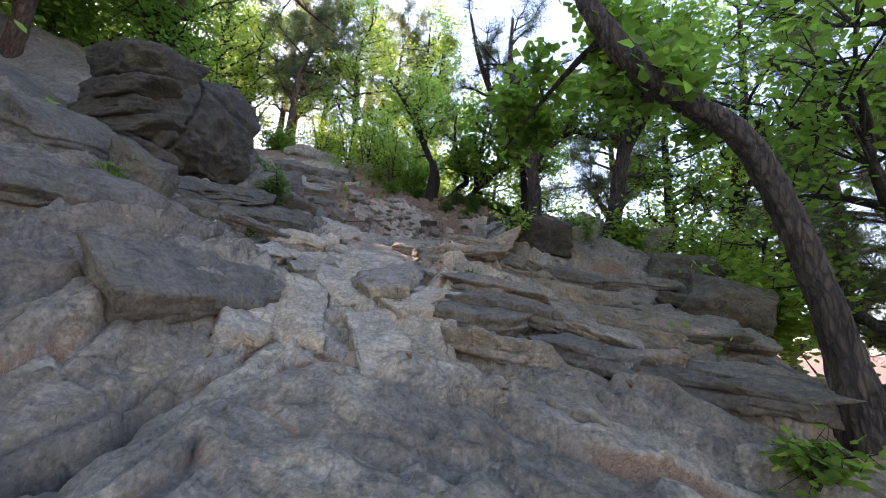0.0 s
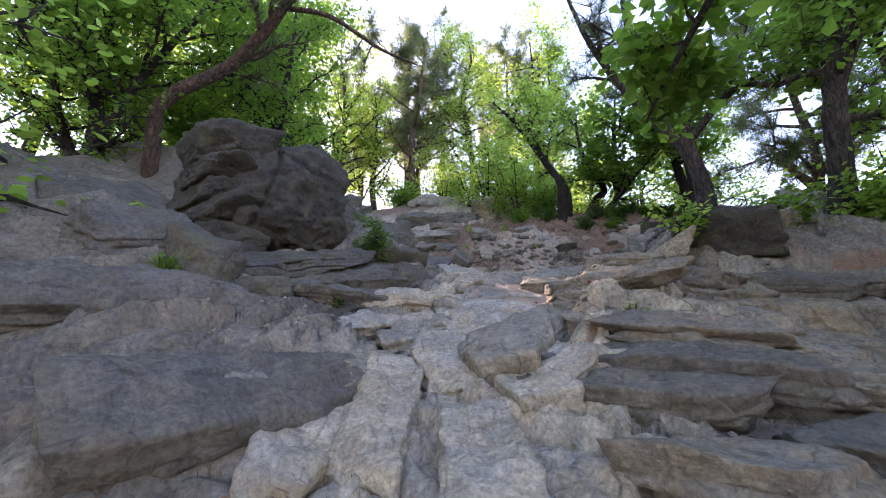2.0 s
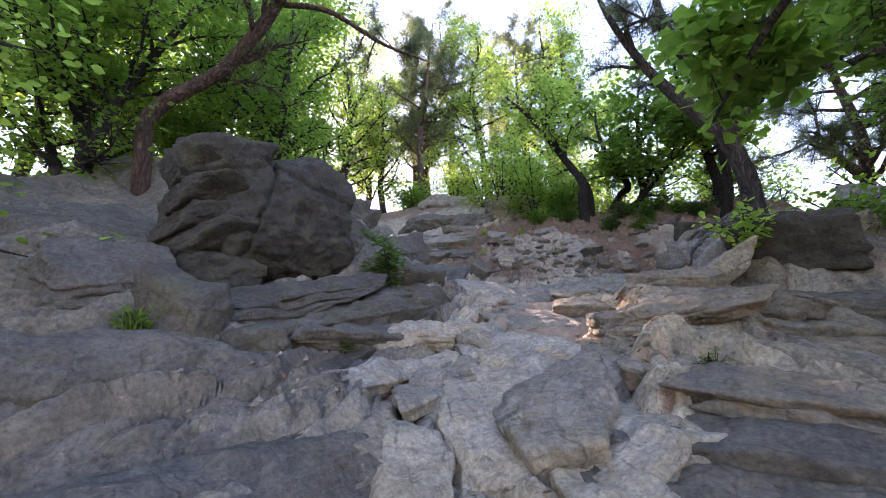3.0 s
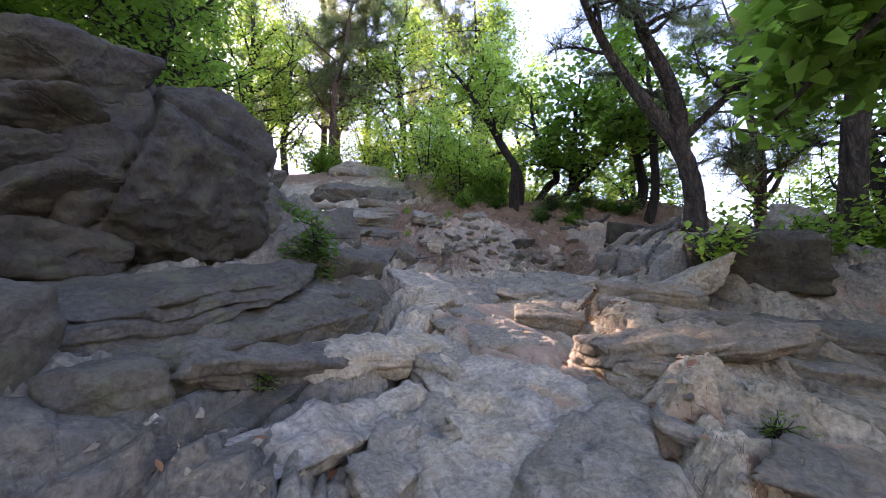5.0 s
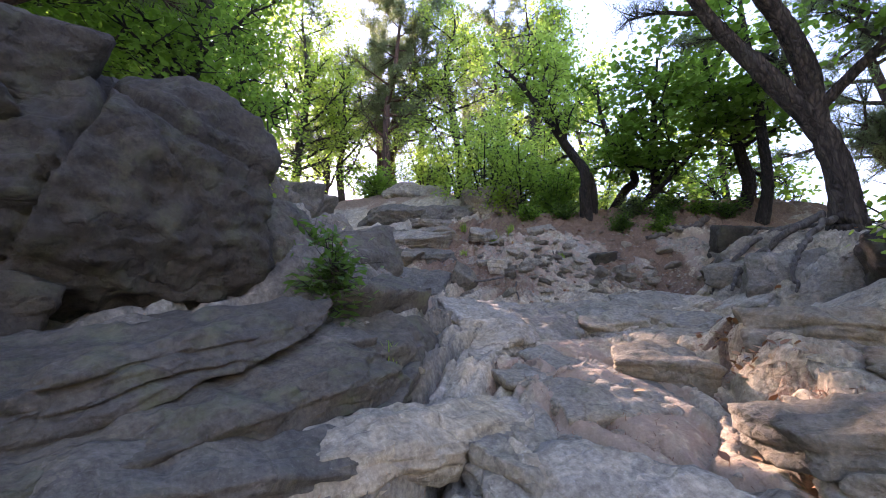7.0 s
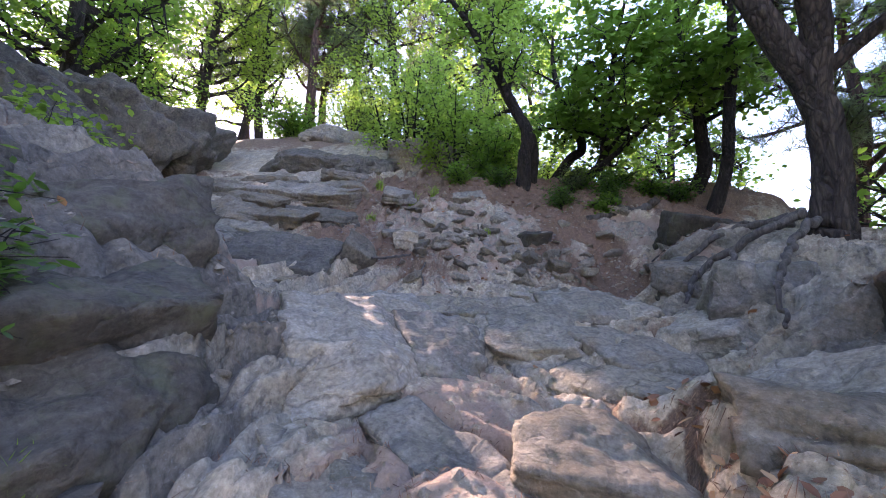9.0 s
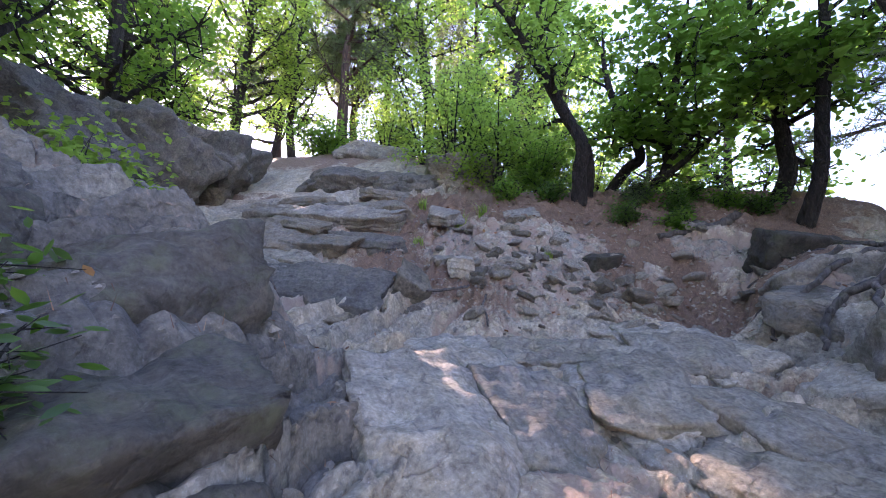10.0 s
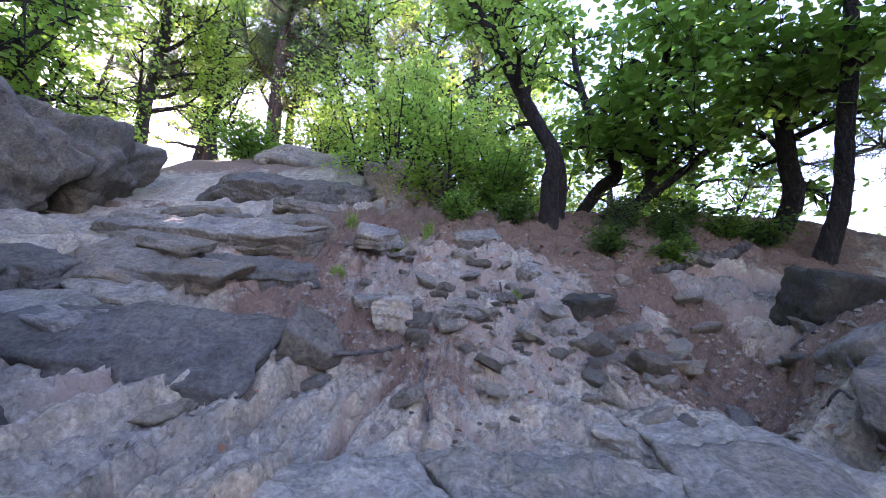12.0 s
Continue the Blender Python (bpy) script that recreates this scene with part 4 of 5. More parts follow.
# slender trees on the crest
tree("crest_tree", [[(-0.6, 14.28, 6.1, 0.13), (-0.58, 14.0, 7.06, 0.11), (-1.0, 13.7, 7.78, 0.1), (-1.46, 13.3, 8.5, 0.075), (-1.9, 12.95, 9.1, 0.05), (-2.4, 12.6, 9.6, 0.02)],
                    [(-1.46, 13.3, 8.5, 0.06), (-1.5, 13.4, 9.2, 0.045), (-1.2, 13.5, 10.2, 0.02)]],
     BARK_DARK, LEAF_BRIGHT, "slender leaning dark-barked tree on the crest with sparse fresh leaves", 3, limbs=13, reach=1.3, size=0.1, per=2)
tree("crest_stump", [[(-0.72, 14.05, 6.1, 0.14), (-0.72, 13.85, 6.7, 0.12), (-0.68, 13.7, 7.1, 0.11), (-0.95, 13.7, 7.7, 0.05)]],
     BARK_DARK, LEAF_OAK, "short dark broken trunk on the crest", 4, bare=(0,), category="stump")
tree("crest_tree", [[(-0.1, 15.05, 6.5, 0.11), (0.1, 15.0, 6.8, 0.1), (0.3, 14.87, 7.05, 0.1), (0.5, 14.76, 7.2, 0.095), (0.42, 14.65, 7.5, 0.09), (0.15, 14.55, 7.9, 0.08), (-0.1, 14.6, 9.0, 0.05), (-0.1, 14.7, 10, 0.02)]],
     BARK_DARK, LEAF_OAK, "swan-necked dark trunk on the crest with green leaves", 14, limbs=12, reach=1.2, size=0.12, per=3, start=0.55)
tree("crest_tree", [[(0.2, 14.65, 6.3, 0.1), (0.68, 14.44, 6.6, 0.1), (0.85, 14.3, 6.9, 0.09), (0.8, 14.1, 7.4, 0.085), (0.85, 13.8, 7.9, 0.075), (0.9, 13.5, 8.6, 0.05), (1.0, 13.2, 9.4, 0.02)],
                    [(0.7, 14.3, 6.6, 0.06), (1.06, 13.8, 6.85, 0.05), (1.4, 13.5, 7.15, 0.035), (1.8, 13.2, 7.5, 0.02), (2.2, 12.8, 7.9, 0.01)]],
     BARK_DARK, LEAF_OAK, "crooked dark-barked tree with broad green leaves on the crest", 5, limbs=15, reach=1.5, size=0.16, per=2, shape="oak", start=0.25)
tree("crest_tree", [[(2.35, 14.1, 5.9, 0.13), (2.47, 13.8, 6.5, 0.12), (2.4, 13.7, 6.95, 0.11), (2.25, 13.5, 7.6, 0.09), (2.0, 13.4, 8.6, 0.06), (1.9, 13.3, 9.8, 0.02)]],
     BARK_DARK, LEAF_OAK, "upright dark-barked tree on the crest near a slope edge", 6, limbs=14, reach=1.5, size=0.15, per=2, shape="oak")
tree("crest_tree", [[(2.36, 13.35, 5.5, 0.12), (2.5, 13.1, 6.24, 0.09), (2.42, 12.75, 7.15, 0.085), (2.35, 12.45, 7.8, 0.075), (2.25, 12.2, 8.6, 0.05), (2.2, 12.0, 9.8, 0.02)]],
     BARK_DARK, LEAF_OAK, "slim dark trunk rising from the crest edge", 7, limbs=11, reach=1.3, size=0.15, per=2, shape="oak", start=0.45)
# twin-stemmed pine on the rocks
tree("furrowed_tree", [[(2.07, 10.41, 4.54, 0.22), (2.09, 10.34, 5.01, 0.165), (1.97, 10.20, 5.78, 0.145), (1.51, 10.07, 6.56, 0.13), (0.92, 9.84, 7.33, 0.09), (0.57, 9.63, 7.88, 0.075), (0.25, 9.34, 8.45, 0.055), (-0.05, 9.05, 9.31, 0.03)],
                       [(1.90, 10.20, 5.92, 0.14), (1.81, 9.96, 6.64, 0.125), (1.55, 9.72, 7.21, 0.11), (1.24, 9.53, 7.75, 0.09), (1.04, 9.34, 8.45, 0.06), (1.00, 9.24, 9.50, 0.03)],
                       [(1.95, 10.10, 6.16, 0.07), (2.25, 9.82, 6.45, 0.06), (2.57, 9.53, 6.68, 0.05), (3.00, 9.24, 6.78, 0.03)]],
     BARK, NEEDLE, "twin-stemmed pine with deeply furrowed bark rooted on rock", 8, limbs=9, reach=1.7, size=0.1, per=14, needles=True, start=0.5)
tree("straight_tree", [[(3.63, 9.65, 3.7, 0.2), (3.7, 9.35, 4.8, 0.16), (3.7, 9.1, 5.7, 0.15), (3.75, 8.7, 6.9, 0.13), (3.95, 8.3, 7.9, 0.09), (4.1, 8.0, 9.2, 0.03)],
                       [(3.7, 9.1, 5.8, 0.09), (4.0, 9.0, 6.6, 0.075), (4.5, 8.9, 7.5, 0.05), (4.7, 8.9, 8.6, 0.02)]],
     BARK, LEAF_OAK, "straight furrowed trunk with broad leaves above a rock shelf", 9, limbs=12, reach=1.8, size=0.14, per=4, shape="oak", start=0.4)
# bowed tree leaning over the path, one bough hanging low
tree("bowed_tree", [[(3.4, 3.62, 1.1, 0.22), (3.28, 3.64, 1.77, 0.145), (3.16, 3.65, 2.22, 0.13), (3.0, 3.66, 2.7, 0.125), (2.78, 3.67, 3.24, 0.125), (2.5, 3.68, 3.7, 0.12), (2.17, 3.71, 3.93, 0.115),
                     (1.72, 3.76, 4.22, 0.13), (1.33, 3.8, 4.69, 0.12), (1.1, 3.9, 5.2, 0.11), (0.9, 4.1, 6.2, 0.06)],
                    [(1.3, 3.85, 4.75, 0.05), (1.2, 4.4, 4.85, 0.04), (1.0, 5.0, 4.75, 0.03), (0.75, 5.5, 4.5, 0.02), (0.6, 5.8, 4.3, 0.01)],
                    [(2.0, 3.75, 4.1, 0.05), (2.2, 4.4, 4.7, 0.04), (2.4, 5.2, 5.2, 0.03), (2.3, 6.0, 5.5, 0.015)]],
     BARK, LEAF_OAK, "dark bowed trunk arching over the path with broad oak leaves", 10, limbs=8, reach=0.95, size=0.15, per=2, spread=0.12, shape="oak", start=0.5, bias=(0.0, 0.5, 0.1))
# trees over the rocky bank
tree("bent_pine", [[(-8.0, 6.9, 4.7, 0.2), (-7.95, 6.85, 5.3, 0.16), (-7.76, 6.68, 5.94, 0.14), (-7.55, 6.5, 6.65, 0.13), (-7.17, 6.58, 7.08, 0.125), (-6.42, 6.94, 7.71, 0.12), (-5.62, 7.0, 8.45, 0.11),
                    (-5.1, 7.0, 9.1, 0.09), (-4.6, 7.2, 10.2, 0.05)],
                   [(-5.3, 7.0, 8.8, 0.05), (-4.5, 7.4, 8.7, 0.045), (-3.7, 8.0, 8.2, 0.03), (-3.0, 8.4, 7.9, 0.012)],
                   [(-5.3, 7.0, 8.8, 0.05), (-4.2, 6.9, 9.1, 0.04), (-3.0, 7.0, 9.1, 0.03), (-1.8, 7.2, 9.0, 0.012)]],
     BARK_PINE, NEEDLE, "reddish pine with a bent trunk above the rocky bank", 11, limbs=9, reach=1.5, size=0.11, per=10, needles=True, start=0.55)
tree("bank_tree", [[(-9.13, 6.5, 5.1, 0.2), (-9.0, 6.45, 6.1, 0.15), (-8.9, 6.2, 7.1, 0.11), (-8.8, 6.0, 8.0, 0.09), (-8.9, 5.8, 9.5, 0.05), (-9, 5.8, 11, 0.02)],
                   [(-8.95, 6.4, 6.1, 0.11), (-8.23, 6.45, 7.45, 0.08), (-7.3, 6.6, 8.6, 0.06), (-6.7, 7.0, 10.0, 0.03)],
                   [(-9.2, 6.5, 5.4, 0.12), (-9.9, 6.4, 6.4, 0.09), (-10.6, 6.2, 8.0, 0.05), (-11, 6.2, 9.5, 0.02)]],
     BARK_DARK, LEAF_OAK, "dark many-stemmed broadleaf tree over the rocky bank", 12, limbs=18, reach=2.0, size=0.12, per=4, spread=0.2, start=0.2)
tree("bank_tree", [[(-7.6, 9.2, 5.8, 0.14), (-7.4, 9.2, 7.0, 0.11), (-7.0, 9.1, 8.3, 0.08), (-6.8, 9.0, 9.8, 0.05), (-6.8, 9, 11.2, 0.02)]],
     BARK_DARK, LEAF_OAK, "leafy dark-stemmed tree behind the boulder", 15, limbs=30, reach=2.0, size=0.1, per=5, spread=0.2, start=0.15)


def wild_tree(kind, seed):
    """A free-standing tree of the surrounding wood, rooted at the origin."""
    r = np.random.RandomState(seed)
    h = r.uniform(9.0, 12.5)
    lean = r.normal(0, 0.5, 2)
    stem = [(lean[0] * f * f + r.normal(0, 0.12), lean[1] * f * f + r.normal(0, 0.12), h * f - 0.4, 0.17 * (1 - f) + 0.02) for f in (0, 0.2, 0.4, 0.6, 0.8, 1)]
    if kind == "pine":
        return tree("pine_tree", [stem], BARK_PINE, NEEDLE, "open-crowned pine in the wood on the slope", seed, limbs=34, reach=2.4, size=0.15, per=20,
                    needles=True, start=0.25, rise=0.2, twigs=7, group="trees of the surrounding wood")
    return tree("broadleaf_tree", [stem], BARK_DARK, LEAF_OAK if seed % 2 else LEAF_BRIGHT, "dense broadleaf tree of the wood on the slope and its unseen shade row", seed, limbs=32, reach=2.6,
                size=0.13, per=4, spread=0.3, start=0.12, rise=0.25, group="trees of the surrounding wood")


WOOD = [("pine", (-7.5, 22.5)), ("broad", (-12.5, 15.0)), ("broad", (-11.5, 9.0)), ("pine", (-3.8, 24.5)), ("broad", (-15.5, 18.0)), ("broad", (4.0, 19.5)), ("pine", (6.0, 15.0))]
WOOD_AND_SHADE_TREES = [(0, (-11.5, 26.0)), (3, (-6.5, 28.0)), (3, (-16.0, 28.0)), (1, (-13.5, 11.5)), (2, (-15.0, 8.0)), (4, (-18.0, 14.0)),
        (2, (-12.5, 5.0)), (3, (0.5, 27.0)), (6, (9.5, 12.0)), (5, (9.0, 18.0)), (6, (8.0, 8.5)), (6, (7.6, 6.4)), (6, (4.0, 23.0)),
        (0, (-20.0, 25.0)), (2, (-12.0, 12.0)), (0, (-8.4, 20.2)), (2, (-10.6, 7.2)),
        (0, (-2.0, 21.5)), (6, (-9.5, 24.0)), (1, (-10.2, 10.2)), (1, (-13.4, 16.8)), (2, (-13.0, 20.2)), (1, (-11.4, 13.6)), (4, (-11.5, 22.0)), (0, (-13.5, 21.0)), (3, (-1.0, 29.0)), (4, (-14.5, 25.0)),
        # Mostly unseen trees beside and behind the start, added to shade the banks.
        (4, (-5.8, 0.4)), (1, (-8.6, 2.6)), (2, (-4.6, -3.2)), (1, (0.0, -6.0)), (4, (4.6, -3.0)), (2, (6.6, 0.8)), (1, (8.4, 3.6)), (4, (-9.5, -1.5)), (4, (-6.4, 1.9)), (1, (6.0, 5.2)), (1, (7.6, 10.6)), (1, (6.6, 12.8)),
        (2, (-5.2, 21.0)), (4, (-2.2, 20.0)), (2, (-0.5, 23.5)), (4, (2.0, 20.5))]
proto = []
for k, (kind, (x, y)) in enumerate(WOOD):
    t = wild_tree(kind, 100 + k)
    t.location = (x, y, ground_z(x, y))
    proto.append(t)
rng = np.random.RandomState(77)
for k, (x, y) in WOOD_AND_SHADE_TREES:
    s = rng.uniform(0.85, 1.2)
    copy_thing(proto[k], pose(x, y, ground_z(x, y), 0, 0, rng.uniform(0, 360)) @ Matrix.Diagonal((s, s, s, 1)))

def bush(at, height, seed, label, leaf=LEAF_BRIGHT, stems=4, size=0.09, per=2):
    """A spreading many-stemmed bush with layered sprays of small leaves."""
    r = np.random.RandomState(seed)
    lines = []
    for k in range(stems):
        az = 2 * math.pi * (k + r.uniform(0, 0.7)) / stems
        dx, dy = math.cos(az) * height * 0.36, math.sin(az) * height * 0.36
        lines.append([(at[0], at[1], at[2] - 0.15, 0.035), (at[0] + dx * 0.35, at[1] + dy * 0.35, at[2] + height * 0.4, 0.025), (at[0] + dx, at[1] + dy, at[2] + height, 0.008)])
    return tree("crest_bush", lines, BARK_DARK, leaf, label, seed, limbs=7, reach=height * 0.55, size=size, per=per, spread=0.16, start=0.15, rise=0.15, twigs=4, category="bush")


for k, (x, y, h) in enumerate(((-3.4, 15.9, 2.2), (-2.3, 15.6, 1.9), (-1.3, 15.6, 1.6), (-4.6, 17.6, 2.6), (-3.2, 17.4, 2.6), (-1.8, 17.2, 2.6), (-6.4, 19.5, 2.6), (-0.2, 17.0, 2.4), (-7.6, 22.5, 3.0))):
    bush((x, y, ground_z(x, y)), h, 400 + k, "spreading bright yellow-green bush behind the crest" if k > 2 else "spreading fresh-green bush on the crest")

# ---- loose stones of the scree ----
def spot_ok(x, y):
    return -5.0 < x < 2.4


rng = np.random.RandomState(12)
stone_meshes = []
for k in range(12):
    sz = (1.0, rng.uniform(0.65, 1.0), rng.uniform(0.3, 0.6))
    p, f = rock_points(sz, 300 + k, 6, 60, 9, 0.12)
    me = mesh_from("stone", p, f, False)
    me.materials.append([RUBBLE, RUBBLE, ROCK_WARM, ROCK][k % 4])
    stone_meshes.append(me)
places = []
while len(places) < 270:
    if len(places) < 200:
        x, y = rng.uniform(-3.2, 1.2), rng.uniform(10.9, 13.3)
        if rng.uniform() > np.exp(-((x + 1.0) / 1.3) ** 2 - ((y - 11.9) / 0.9) ** 2) + 0.08:
            continue
        s = 0.035 + 0.12 * rng.uniform() ** 2.6
    else:
        x, y = rng.uniform(-3.0, 0.6), rng.uniform(4.5, 11)
        s = 0.015 + 0.03 * rng.uniform() ** 2
    places.append((x, y, s))
zs = surface(np.array([p[0] for p in places]), np.array([p[1] for p in places]))[0]
for (x, y, s), z in zip(places, zs):
    ob = thing("stone", stone_meshes[rng.randint(12)], None, "angular broken limestone piece lying on the scree", "stone", "loose stones on the slope")
    ob.matrix_world = pose(x, y, float(z) + s * 0.2, rng.uniform(0, 40), rng.uniform(-25, 25), rng.uniform(0, 360)) @ Matrix.Diagonal((s, s, s, 1))


def chips(count, seed):
    """Gravel chips: small wedges strewn over the trodden soil and the scree."""
    r = np.random.RandomState(seed)
    x = r.uniform(-3.6, 1.4, count)
    y = np.where(r.uniform(size=count) < 0.6, r.normal(11.9, 0.9, count), r.uniform(4, 12, count))
    s = 0.006 + 0.028 * r.uniform(size=count) ** 3
    z = surface(x, y)[0]
    form = np.array([(-1, -0.7, 0), (1, -0.8, 0), (0.9, 0.8, 0.1), (-0.8, 0.9, 0), (0.1, 0.1, 0.9), (0.5, -0.2, 0.75)])
    az = r.uniform(0, 6.28, count)
    v = form[None] * s[:, None, None] * r.uniform(0.6, 1.3, (count, 6, 1))
    rx = v[..., 0] * np.cos(az)[:, None] - v[..., 1] * np.sin(az)[:, None]
    ry = v[..., 0] * np.sin(az)[:, None] + v[..., 1] * np.cos(az)[:, None]
    pts = np.stack([rx + x[:, None], ry + y[:, None], v[..., 2] + z[:, None] + 0.35 * ry], -1).reshape(-1, 3)
    tri = np.array([(0, 1, 5), (1, 2, 5), (2, 4, 5), (2, 3, 4), (3, 0, 4), (0, 5, 4)])
    faces = (np.arange(count)[:, None, None] * 6 + tri[None]).reshape(-1, 3)
    return mesh_from("gravel", pts, faces, False)


thing("gravel", chips(9000, 5), RUBBLE, "pale limestone gravel strewn over trodden soil", "gravel", kind="stuff")


def straw(count, seed):
    """Fallen pine needles, lying at random on the ground."""
    r = np.random.RandomState(seed)
    x = r.uniform(-4.5, 2.6, count)
    y = r.uniform(3.0, 14.5, count)
    z, soil, lit, _ = surface(x, y)
    keep = r.uniform(size=count) < np.clip((lit - 0.12) * 1.6, 0.02, 1)
    x, y, z = x[keep], y[keep], z[keep]
    n = len(x)
    az = r.uniform(0, 6.28, n)
    ln = r.uniform(0.03, 0.075, n)
    dx, dy = np.cos(az) * ln, np.sin(az) * ln
    w = 0.0028
    lift = r.uniform(0.003, 0.02, n)
    z2 = base_height(x + dx, y + dy) - base_height(x, y) + z
    a = np.stack([x - dy * w / ln, y + dx * w / ln, z + lift], -1)
    b = np.stack([x + dy * w / ln, y - dx * w / ln, z + lift], -1)
    c = np.stack([x + dx, y + dy, z2 + lift * r.uniform(0, 2.0, n)], -1)
    return mesh_from("needle_litter", np.stack([a, b, c], 1).reshape(-1, 3), np.arange(n * 3).reshape(-1, 3), False)


m_straw, nt, bs = material("dry_needle")
geo = nt.nodes.new("ShaderNodeNewGeometry")
nt.links.new(ramp(nt, geo.outputs["Random Per Island"], [(0, (0.10, 0.05, 0.03)), (0.6, (0.27, 0.14, 0.08)), (1, (0.45, 0.29, 0.17))]), bs.inputs["Base Color"])
bs.inputs["Roughness"].default_value = 0.8
thing("needle_litter", straw(320000, 8), m_straw, "russet fallen pine needles over rock and soil", "litter", kind="stuff")


# ---- roots and sticks ----
def root_line(name, pts, r0, r1, seed, mat, label, category, follow=True):
    line = smooth_line(pts, 7)
    if follow:
        zz = surface(np.array([p.x for p in line]), np.array([p.y for p in line]))[0]
        line = [Vector((p.x, p.y, max(p.z, float(z) + r0 * 0.4))) for p, z in zip(line, zz)]
    wig = np.random.RandomState(seed)
    line = [p + Vector(wig.normal(0, 0.35 * r0, 3)) for p in line]
    rad = list(np.linspace(r0, r1, len(line)))
    return thing(name, joined(name, [tube(smooth_line(line, 3), list(np.interp(np.linspace(0, 1, 3 * len(line) - 2), np.linspace(0, 1, len(line)), rad)), 9, 0.12, seed)]), mat, label, category)


ROOTS = [
    ([(1.85, 10.4, 4.85), (1.4, 10.3, 4.6), (1.0, 10.5, 4.3), (0.75, 10.3, 4.1), (0.6, 10.1, 3.9)], 0.05, 0.02),
    ([(1.85, 10.6, 4.85), (1.3, 10.9, 4.7), (0.95, 10.85, 4.4), (0.7, 10.95, 4.1), (0.55, 10.7, 3.9)], 0.04, 0.012),
    ([(2.0, 10.4, 4.8), (1.6, 10.0, 4.6), (1.2, 9.6, 4.3), (0.9, 9.2, 4.0), (0.75, 8.9, 3.7)], 0.045, 0.015),
    ([(2.0, 10.8, 4.8), (1.7, 11.3, 4.9), (1.3, 11.7, 4.8), (0.9, 11.9, 4.5)], 0.035, 0.012),
    ([(1.2, 10.4, 4.45), (1.0, 10.1, 4.2), (0.8, 9.8, 4.0), (0.7, 9.5, 3.8)], 0.03, 0.01),
    ([(1.35, 11.0, 4.85), (0.95, 11.3, 4.5), (0.8, 11.1, 4.2), (0.65, 11.3, 4.1)], 0.028, 0.01),
]
for k, (pts, r0, r1) in enumerate(ROOTS):
    root_line("root", pts, r0, r1, 40 + k, ROOT, "bare grey root gripping the rock", "root")
root_line("fallen_branch", [(0.3, 13.0, 5.35), (0.8, 13.1, 5.45), (1.2, 13.2, 5.55), (1.45, 13.15, 5.7)], 0.045, 0.06, 50, ROOT, "dead grey branch lying on the litter", "branch")
root_line("stick", [(-2.95, 11.1, 4.4), (-2.7, 11.15, 4.38), (-2.4, 11.2, 4.42), (-2.3, 11.3, 4.45)], 0.02, 0.012, 51, ROOT, "grey dry forked stick on the scree", "stick")
root_line("stick", [(-2.1, 11.3, 4.35), (-2.12, 11.1, 4.2), (-2.06, 10.95, 4.1), (-2.04, 10.85, 4.0)], 0.014, 0.01, 52, ROOT, "thin grey dry stick on the scree", "stick")
root_line("stick", [(-1.5, 12.5, 5.0), (-1.45, 12.2, 4.8), (-1.6, 12.0, 4.7)], 0.01, 0.006, 53, ROOT, "thin dry twig in pine litter", "stick")


# ---- shrubs, herbs and grass ----
def shrub(name, at, height, width, leaf, label, seed, stems=9, per=9, size=0.08, shape="oval", spread=0.06, lean=(0, 0), category="shrub"):
    r = np.random.RandomState(seed)
    root = tagged(new(name), label, category)
    root.location = at
    pieces, spots = [], []
    for _ in range(stems):
        az = r.uniform(0, 6.28)
        rad = width * r.uniform(0.15, 1.0)
        end = Vector((math.cos(az) * rad + lean[0], math.sin(az) * rad + lean[1], height * r.uniform(0.45, 1.05)))
        mid = Vector((end.x * 0.3, end.y * 0.3, end.z * 0.55))
        line = smooth_line([(0, 0, -0.06), mid, end], 5)
        pieces.append(tube(line, list(np.linspace(0.012 * (1 + height), 0.003, len(line))), 5))
        for p in line[3:]:
            spots.append(tuple(p))
            for _ in range(2):
                tip = p + Vector(r.normal(0, 0.11 * (height + 0.4), 3))
                pieces.append(tube([p, (p + tip) / 2, tip], [0.004, 0.003, 0.002], 3))
                spots += [tuple((p + tip) / 2), tuple(tip)]
    thing("twig", joined("twig", pieces), BARK_DARK, parent=root)
    thing("foliage", leaves_mesh("foliage", spots, size, shape, r, per=per, spread=spread, droop=0.0), leaf, parent=root)
    return root


def tuft(at, height, seed, label, mat, blades=60, width=0.1):
    r = np.random.RandomState(seed)
    verts, faces = [], []
    for _ in range(blades):
        az, out = r.uniform(0, 6.28), r.uniform(0.2, 1) * height * 0.7
        b = Vector((r.normal(0, width * 0.4), r.normal(0, width * 0.4), -0.02))
        d = Vector((math.cos(az), math.sin(az), 0))
        s = Vector((-d.y, d.x, 0)) * 0.004
        h = height * r.uniform(0.5, 1.1)
        m, e = b + d * out * 0.35 + Vector((0, 0, h * 0.7)), b + d * out + Vector((0, 0, h))
        n = len(verts)
        verts += [tuple(b - s), tuple(b + s), tuple(m + s), tuple(m - s), tuple(e)]
        faces += [(n, n + 1, n + 2, n + 3), (n + 3, n + 2, n + 4)]
    ob = thing("grass_tuft", mesh_from("grass_tuft", verts, faces, False), mat, label, "grass")
    ob.location = at
    return ob


